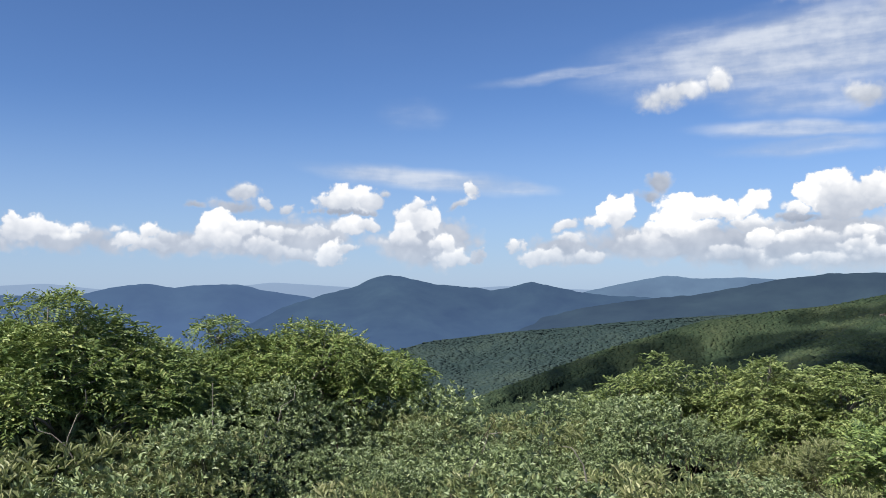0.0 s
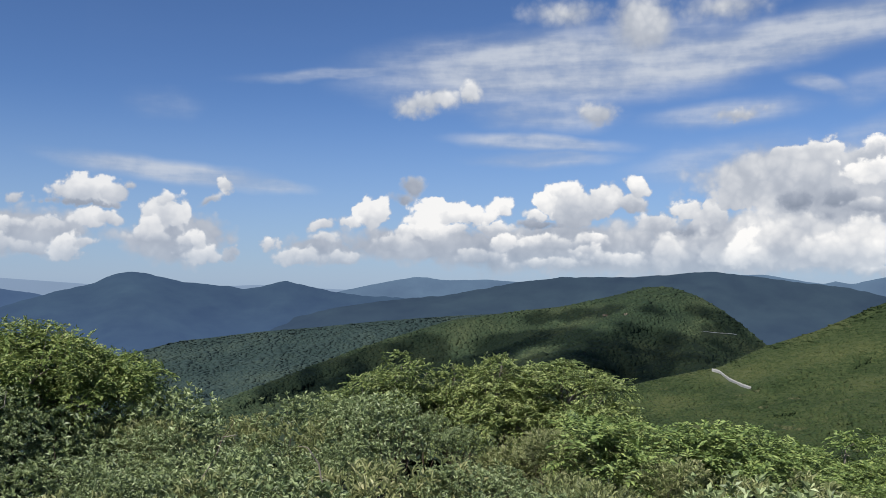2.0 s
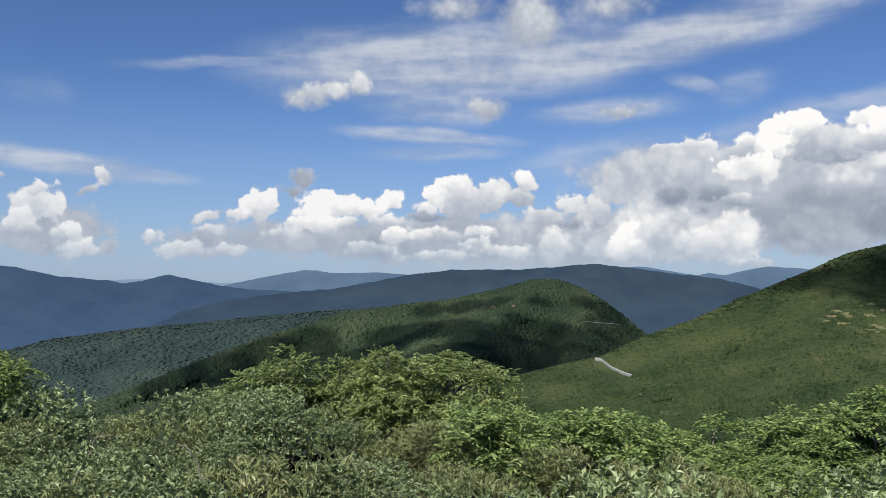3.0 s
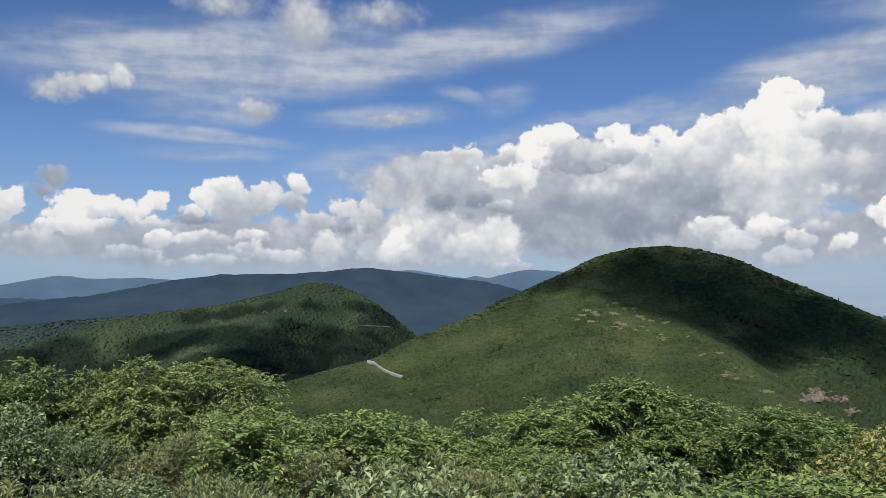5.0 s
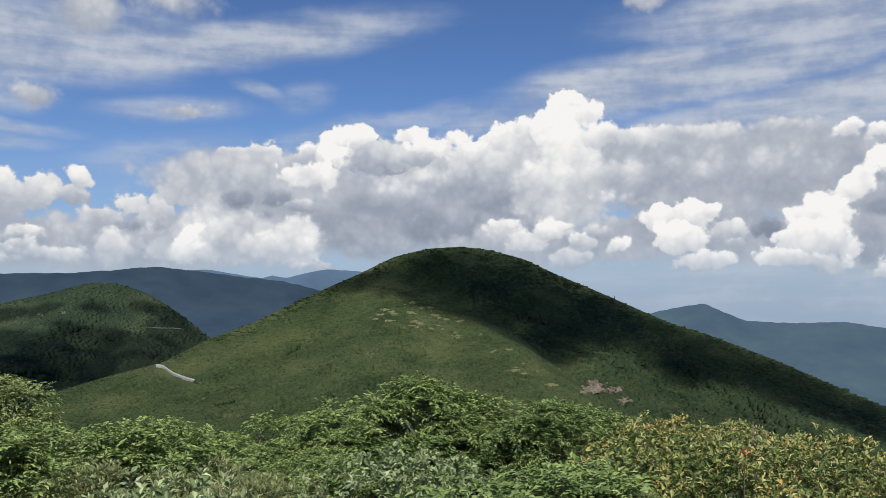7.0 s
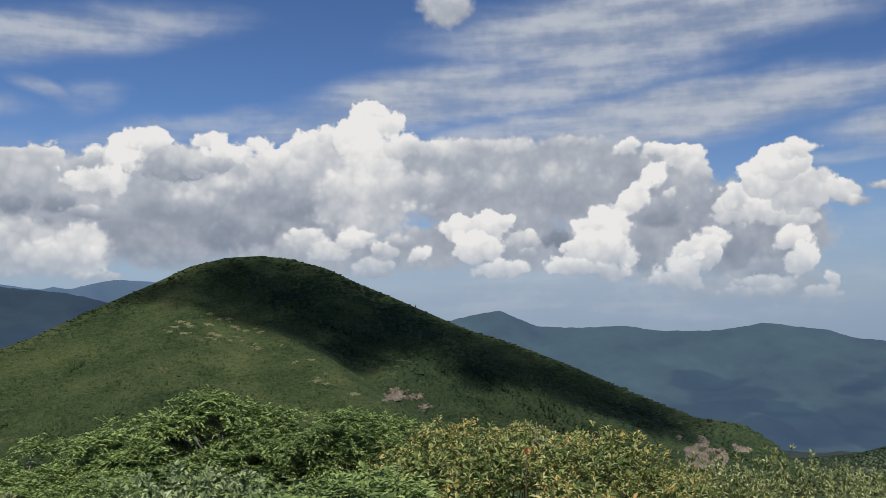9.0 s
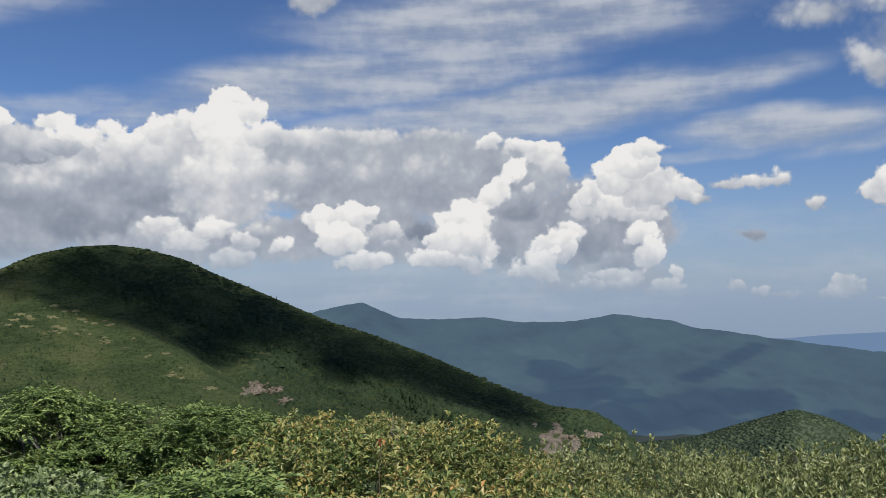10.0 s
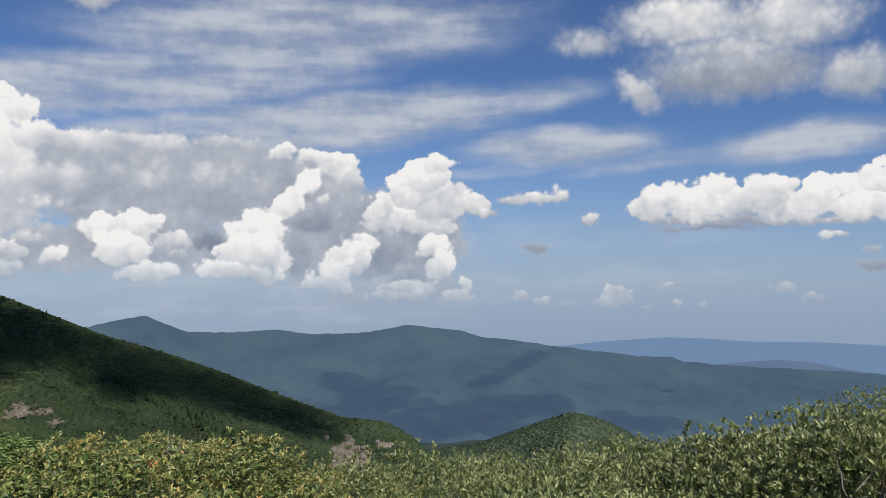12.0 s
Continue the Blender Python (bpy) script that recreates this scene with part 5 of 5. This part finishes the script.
small_tree("mountain_ash", 48.4, 13.0, -2.8, 1.35, 1.35, 32, 22, DARK, BUSHY, leaf=0.19, flatness=0.42)
small_tree("mountain_ash", 45.4, 13.2, -4.2, 1.1, 0.95, 20, 20, DARK, BUSHY, leaf=0.19, flatness=0.42)
small_tree("sapling", 53.7, 13.0, -2.2, 0.20, 0.3, 3, 8, DARK, "thin sapling with a tuft of leaves at the top", leaf=0.17, trunk=0.02)
small_tree("mountain_ash", 25.3, 15.5, -4.95, 0.85, 1.8, 20, 14, OLIVE, LAYERED, leaf=0.22, trunk=0.07, flatness=0.55)
small_tree("mountain_ash", 27.8, 15.2, -6.3, 0.8, 1.6, 18, 14, OLIVE, LAYERED, leaf=0.22, trunk=0.07, flatness=0.55)
small_tree("mountain_ash", 21.8, 15.8, -5.6, 0.8, 1.6, 17, 14, OLIVE, OPEN, leaf=0.22, trunk=0.07, flatness=0.55)
small_tree("mountain_ash", 18.6, 15.5, -4.85, 0.65, 1.5, 15, 14, OLIVE, OPEN, leaf=0.22, trunk=0.07, flatness=0.55)
small_tree("mountain_ash", 16.8, 15.3, -6.2, 0.8, 1.7, 19, 14, OLIVE, LAYERED, leaf=0.22, trunk=0.07, flatness=0.55)
small_tree("mountain_ash", 14.4, 15.5, -5.35, 0.95, 0.5, 8, 17, OLIVE, "small tree with pale bare limbs under a flat crown", leaf=0.22, trunk=0.08, flatness=0.45, layered=True)
small_tree("mountain_ash", 12.2, 14.8, -6.5, 0.75, 1.6, 18, 14, OLIVE, LAYERED, leaf=0.22, trunk=0.07, flatness=0.55)
small_tree("mountain_ash", -12.6, 13.2, -6.45, 1.15, 2, 27, 22, ASH, BRIGHT, leaf=0.22, flatness=0.48, layered=True)
small_tree("mountain_ash", -9.3, 13.0, -7.6, 0.95, 1.7, 20, 20, ASH, BRIGHT, leaf=0.22, flatness=0.48, layered=True)
small_tree("mountain_ash", -16.8, 13.4, -7.7, 1.0, 1.45, 19, 19, ASH, "bright green small tree with dark forked stems", leaf=0.22, flatness=0.44, trunk=0.08, layered=True)
small_tree("mountain_ash", -20.8, 13.6, -8.1, 1.0, 1.6, 21, 18, ASH, BRIGHT, leaf=0.22, flatness=0.48, layered=True)
small_tree("mountain_ash", -2.6, 14.0, -8.6, 0.9, 1.5, 18, 14, ASH, BRIGHT, leaf=0.22, flatness=0.48, layered=True)
small_tree("mountain_ash", -6.2, 13.3, -8.5, 0.8, 1.5, 16, 15, ASH, BRIGHT, leaf=0.22, flatness=0.48, layered=True)
small_tree("sapling", -33.9, 12.0, -8.9, 0.28, 0.3, 3, 2, TURNING, "thin sapling with yellowing leaves above the shrubs", leaf=0.2, trunk=0.02)
small_tree("sapling", -58.8, 11.0, -10.3, 0.15, 0.3, 2, 5, RHODO, "leafy shoot standing above the rhododendrons", leaf=0.16, trunk=0.015)


def tall_rhododendron(az, r, top_el, size):
    top = EYE + r * math.tan(radians(top_el))
    put(POOLS[rhododendron], rhododendron, 3, spot(az, r, top - 1.25 * size, rng.uniform(0, 360), size))


for az, r, el, size in ((-67.4, 9.5, -9.5, 0.9), (-69.3, 9.5, -10.1, 0.95), (-71.3, 9.4, -10.0, 0.95), (-73.4, 9.2, -9.5, 0.95), (-75.0, 9.0, -8.6, 0.9),
                        (-76.2, 9.2, -6.6, 0.42), (-77.4, 9.0, -7.8, 0.95), (-76.0, 9.4, -7.4, 0.8), (-78.6, 9.2, -7.3, 0.95), (-79.4, 9.0, -8.2, 1.0), (-76.4, 8.2, -9.0, 0.9), (-81.5, 9.0, -7.4, 1.0)):
    tall_rhododendron(az, r, el, size)


def bare_stem(az, r, el, length, lean):
    """A bleached bare stem arching out of the shrubs."""
    p = toward(az) * r
    top = EYE + r * math.tan(radians(el))
    side = toward(az - 90)
    root = np.array([p.x, p.y, top - length])
    tip = np.array([p.x + side.x * lean * 2, p.y + side.y * lean * 2, top])
    ob = part("bare_stem", mesh_of("bare_stem", *tube(bent_limb(root, tip, 0.16, 9) - root, 0.010, 0.004, 6)), BARK)
    ob.location = root
    return tagged(ob, "bleached bare stem arching out of the shrubs", "stem", "bare stems")


for az, r, el, length, lean in ((-70.6, 8.6, -8.2, 1.0, -0.12), (-71.2, 8.2, -9.6, 0.9, 0.10), (-73.4, 8.0, -10.2, 0.9, 0.25), (-76.6, 7.8, -9.4, 1.0, 0.15), (-77.6, 7.9, -8.6, 1.0, -0.2), (-74.6, 7.6, -11.0, 0.8, 0.2),
                                (57.0, 9.4, -6.5, 1.1, 0.25), (60.5, 9.0, -8.0, 1.0, -0.3), (52.0, 10.5, -6.8, 1.0, 0.3), (63.5, 8.8, -6.2, 1.2, 0.2), (37.0, 9.0, -9.4, 0.9, 0.1), (29.5, 8.4, -10.5, 0.8, -0.15)):
    bare_stem(az, r, el, length, lean)


def red_sprig(az, r, el):
    p = toward(az) * r
    z = EYE + r * math.tan(radians(el))
    root = new("red_sprig")
    tips = rng.normal(0, 0.02, (2, 3))
    part("leaves", mesh_of("leaves", *whorls(tips, unit(rng.normal(0, 0.5, (2, 3)) + np.array([0, 0, 1.0])), 4, 0.06, 0.03, 0.9, 0.2), False), RED_LEAF, root)
    part("stem", mesh_of("stem", *tube(bent_limb(np.array([0, 0, -0.9]), np.zeros(3), 0.03, 5), 0.008, 0.004, 5)), TWIG, root)
    root.location = (p.x, p.y, z)
    return tagged(root, "sprig of red leaves among the green shrubs", "sprig", "red sprigs")


red_sprig(-32.9, 9.0, -10.6)
red_sprig(41.6, 5.2, -13.9)
red_sprig(-66.5, 5.2, -13.6)


# ---- clouds overhead, above the view, that shade the land ----
def ball(subdiv):
    bm = bmesh.new()
    bmesh.ops.create_icosphere(bm, subdivisions=subdiv, radius=1.0)
    v = np.array([q.co[:] for q in bm.verts])
    f = np.array([[q.index for q in t.verts] for t in bm.faces])
    bm.free()
    return v, f


BALL = ball(2)


def cloud_over(how, away, size, mat, *spots):
    """A heap cloud up along the sun's rays from the places that it shades: each spot is an azimuth, a height and a width."""
    pieces = []
    for az, el, wide in spots:
        at = on_slope(az, el, how) + toward(SUN_AZ, SUN_EL) * away
        v, f = BALL
        lump = 1 + 0.5 * fractal(v[:, 0] * 1.7 + at.x, v[:, 1] * 1.7 + v[:, 2] + at.y, 4, 40)[:, None]
        pieces.append((np.array(at) + v * lump * size * wide * np.array([1, 1, 0.6]), f))
    v, f = joined(pieces)
    middle = v.mean(0)
    ob = part("cumulus_cloud", mesh_of("cumulus_cloud", v - middle, f), mat)
    ob.location = middle
    return tagged(ob, "white heap cloud drifting over the mountains", "cloud", "clouds overhead")


def shade_edge(az):
    """How far down the dome the cloud shadow reaches."""
    return curve(az, (-6.1, -0.3), (-8.5, -0.4), (-10.7, -1.0), (-13.0, -1.7), (-15.2, -2.6), (-17.4, -3.5), (-19.6, -4.7), (-21.2, -5.8), (-22.6, -5.4), (-23.6, -4.2), (-25.2, -3.5), (-26.8, -4.0), (-28.4, -5.3), (-30.0, -6.3), (-31.5, -6.8), (-32.6, -6.3), (-35.6, -7.7), (-38.7, -8.6), (-41.1, -9.4), (-44.1, -10.1))


def dome_shade(lo, hi):
    for az in np.arange(lo, hi, 1.7):
        top, low = float(crest_dome(np.array([az]))[0]) - 0.2, float(shade_edge(np.array([az]))[0]) - 0.25
        rows = max(1, int(round((top - low) / 1.15)))
        for i in range(rows):
            yield az, top + (low - top) * (i + 0.5) / rows, 0.9 if top > low else 0.5


cloud_over(dome_slope, 2200, 42, CLOUD, *dome_shade(-25.0, -6.5))
cloud_over(dome_slope, 2200, 42, CLOUD, *dome_shade(-42.5, -25.0))
cloud_over(dome_slope, 2200, 75, FAINT_CLOUD, (-26, -6.5, 1.0), (-29, -7.5, 1.1), (-33, -8.5, 1.1), (-37, -9.5, 1.1), (-31, -10, 1.1), (-36, -11.5, 1.0), (-41, -10.5, 1.0))
cloud_over(hill_slope, 2200, 90, THIN_CLOUD, (3.5, -3.8, 0.8), (6, -4.2, 0.9), (9, -4.0, 0.8), (12, -4.4, 1.0), (15, -3.9, 0.9), (18, -4.3, 1.0), (6, -5.6, 1.0), (10, -5.8, 1.1), (15, -5.6, 1.1), (20, -5.8, 1.0), (12, -7.2, 1.1), (4, -2.4, 0.5), (24, -4.9, 0.8), (27, -5.6, 0.9), (30, -6.4, 0.9), (33, -7.2, 0.9), (24, -6.4, 1.0), (28, -7.4, 1.0))
cloud_over(hill_slope, 2200, 60, THIN_CLOUD, (11.5, -2.0, 0.7), (13.5, -2.3, 0.8), (16, -2.6, 0.7), (8.5, -1.9, 0.5), (5.6, -1.9, 0.5))
cloud_over(right_slope, 3000, 140, THIN_CLOUD, (-44.9, -6.3, 0.9), (-46.6, -7.2, 1), (-48.9, -7.8, 0.9), (-45.1, -8.3, 1), (-48.2, -9.3, 1), (-51.2, -9.0, 1), (-53.9, -8.3, 0.9), (-56.2, -7.9, 0.8), (-58.0, -8.0, 0.7), (-55.0, -9.5, 1), (-59.5, -9.2, 0.9), (-62.4, -8.9, 0.8), (-65.2, -8.8, 0.7))
cloud_over(right_slope, 3000, 58, THIN_CLOUD, (-53.2, -6.6, 0.9), (-53.7, -6.4, 0.9), (-54.2, -6.2, 0.95), (-54.7, -6.0, 0.95), (-55.2, -5.75, 0.9), (-55.6, -5.5, 0.85), (-56.1, -5.25, 0.85), (-56.6, -4.95, 0.8), (-57.0, -4.7, 0.75), (-57.4, -4.45, 0.7))


# ---- roads and rocks on the hills ----
def strip_on(how, width, lift, *line):
    """A paved strip laid along a slope through places given by azimuth and height; its width in degrees of the view."""
    az = np.array([p[0] for p in line], float)
    el = np.array([p[1] for p in line], float)
    u = np.linspace(0, 1, 30)
    k = np.linspace(0, 1, len(line))
    edges = []
    for off in (width / 2, -width / 2):
        p = np.array([on_slope(a, e + off, how)[:] for a, e in zip(np.interp(u, k, az), np.interp(u, k, el))])
        for _ in range(5):
            p[1:-1] = (p[:-2] + p[1:-1] * 2 + p[2:]) / 4
        edges.append(p + np.array([0, 0, lift]))
    low = [e - np.array([0, 0, lift * 1.5]) for e in edges]
    v = np.concatenate([edges[0], edges[1], low[1], low[0]])
    n = len(u)
    i = np.arange(n - 1)
    f = np.concatenate([np.stack([i + a * n, i + 1 + a * n, i + 1 + b * n, i + b * n], -1) for a, b in ((0, 1), (1, 2), (3, 0))])
    return v, f


def road(how, width, lift, label, *line):
    v, f = strip_on(how, width, lift, *line)
    me = mesh_of("road", v, f, False)
    me.materials.append(ASPHALT)
    return tagged(new("road", me), label, "road", kind="structure")


road(dome_slope, 0.08, 2.2, "pale grey mountain road curving over the saddle", *SADDLE_ROAD)
road(hill_slope, 0.015, 0.8, "pale stretch of mountain road on the wooded hill", (5.4, -3.2), (4.4, -3.28), (3.6, -3.3), (2.9, -3.42))
road(dome_slope, 0.3, 1.6, "pale strip of a paved lot below the trees", (-13.4, -10.9), (-14.6, -11.5), (-16.4, -12.2))


def outcrop(how, az, el, size, seed, label, proud=1.0, name="rock_outcrop", mat=ROCK, category="rock", group="rock outcrops on the hills"):
    """A broken rock face standing out of the scrub: ledges and cracks, its rim running into the ground."""
    at = on_slope(az, el, how)
    wide_m, high_m = size
    out = math.hypot(at.x, at.y)
    cols, rows = max(12, int(wide_m * 2.4)), max(8, int(high_m * 2.6))
    U, V = np.meshgrid(np.linspace(-1.15, 1.15, cols), np.linspace(-1.15, 1.15, rows))
    step_u, step_v = np.round(U * wide_m / 2.3 + 0.5 * V), np.round(V * high_m / 1.5 + 0.35 * U * wide_m / 2.3)
    blocky = hashed(step_u, step_v, seed) * 2.2 + fractal(U * wide_m / 4, V * high_m / 4, 4, seed) * 3.0
    edge = np.hypot(U, V) + fractal(U * 2.2 + 7, V * 2.2, 4, seed + 4) * 1.3
    stand = 2.2 * ease((1.0 - edge) * 2.5) + blocky * ease((1.05 - edge) * 3.0) - 1.6 * ease((edge - 0.9) * 4)
    pts = []
    for u, v, h in zip(U.ravel(), V.ravel(), stand.ravel()):
        q = on_slope(az - math.degrees(u * wide_m / out), el + math.degrees(v * high_m / out), how)
        pts.append(q + toward(az + 180.0, 35.0) * float(h) * proud - at)
    ob = part(name, mesh_of(name, np.array([q[:] for q in pts]), grid_faces(rows, cols), False), mat)
    ob.location = at
    return tagged(ob, label, category, group)


outcrop(dome_slope, -24.4, -7.35, (15, 6), 1, "beige grey rock outcrop among green scrub")
outcrop(dome_slope, -25.7, -7.5, (8, 3), 2, "small pale rock outcrop among green scrub")
outcrop(dome_slope, -26.3, -8.2, (7, 4), 3, "small pale rock outcrop among green scrub")
outcrop(dome_slope, -44.5, -11.2, (20, 16), 4, "beige grey bare cliff face below the trees")
outcrop(dome_slope, -46.9, -10.5, (10, 4), 5, "beige grey bare cliff face below the trees")
outcrop(hill_slope, 11.6, -2.3, (6, 2), 10, "small pale rock outcrop among green scrub")
outcrop(hill_slope, 10.2, -2.2, (4, 2), 12, "small pale rock outcrop among green scrub")
for n, (az, el, w, h) in enumerate(DRY_PATCHES):
    outcrop(dome_slope, az, el, (radians(w) * 900, radians(h) * 900), 60 + n, "pale dry grass between the green scrub", 0.3, "grass_patch", DRY_GRASS, "grass", "dry grass patches on the dome")


# ---- dark spruces along the dome's ridge ----
SPRUCE = forest_material("spruce_needles", (0.012, 0.022, 0.010), (0.022, 0.038, 0.015), (0.036, 0.055, 0.020), 0.8, 6.0)


def spruce():
    root = new("spruce")
    part("trunk", mesh_of("trunk", *tube(np.array([[0, 0, -1.0], [0, 0, 4], [0, 0, 8.5]]), 0.18, 0.03, 6)), BARK, root)
    base, way, size = [], [], []
    for tier in range(14):
        z = 1.0 + tier * 0.55
        n = 15
        a = np.linspace(0, 2 * math.pi, n, endpoint=False) + tier * 0.4 + rng.normal(0, 0.15, n)
        base.append(np.stack([0 * a, 0 * a, 0 * a + z], -1))
        way.append(unit(np.stack([np.cos(a), np.sin(a), -0.25 + rng.normal(0, 0.12, n)], -1)))
        size.append((2.0 * (1 - tier / 14.5) + 0.25) * rng.uniform(0.75, 1.15, n))
    v, f = blades(np.concatenate(base), np.concatenate(way), np.concatenate(size), np.concatenate(size) * 0.45, 0.1, -0.12)
    part("needles", mesh_of("needles", v, f, False), SPRUCE, root)
    return tagged(root, "dark conical spruce on the mountain ridge", "tree", "spruces on the ridge")


def ridge_spruces():
    first = None
    for i in range(34):
        az = rng.choice([rng.uniform(-24.5, -19.0), rng.uniform(-31, -23), rng.uniform(-48.3, -44.0)], p=[0.5, 0.25, 0.25])
        el = float(crest_dome(np.array([az]))[0]) - rng.uniform(0.0, 0.35)
        at = on_slope(az, el, dome_slope)
        size = rng.uniform(0.4, 0.85)
        m = pose(at.x, at.y, at.z, 0, 0, rng.uniform(0, 360)) @ Matrix.Scale(size, 4)
        if first is None:
            first = spruce()
            first.matrix_basis = m
        else:
            copy_thing(first, m)


ridge_spruces()
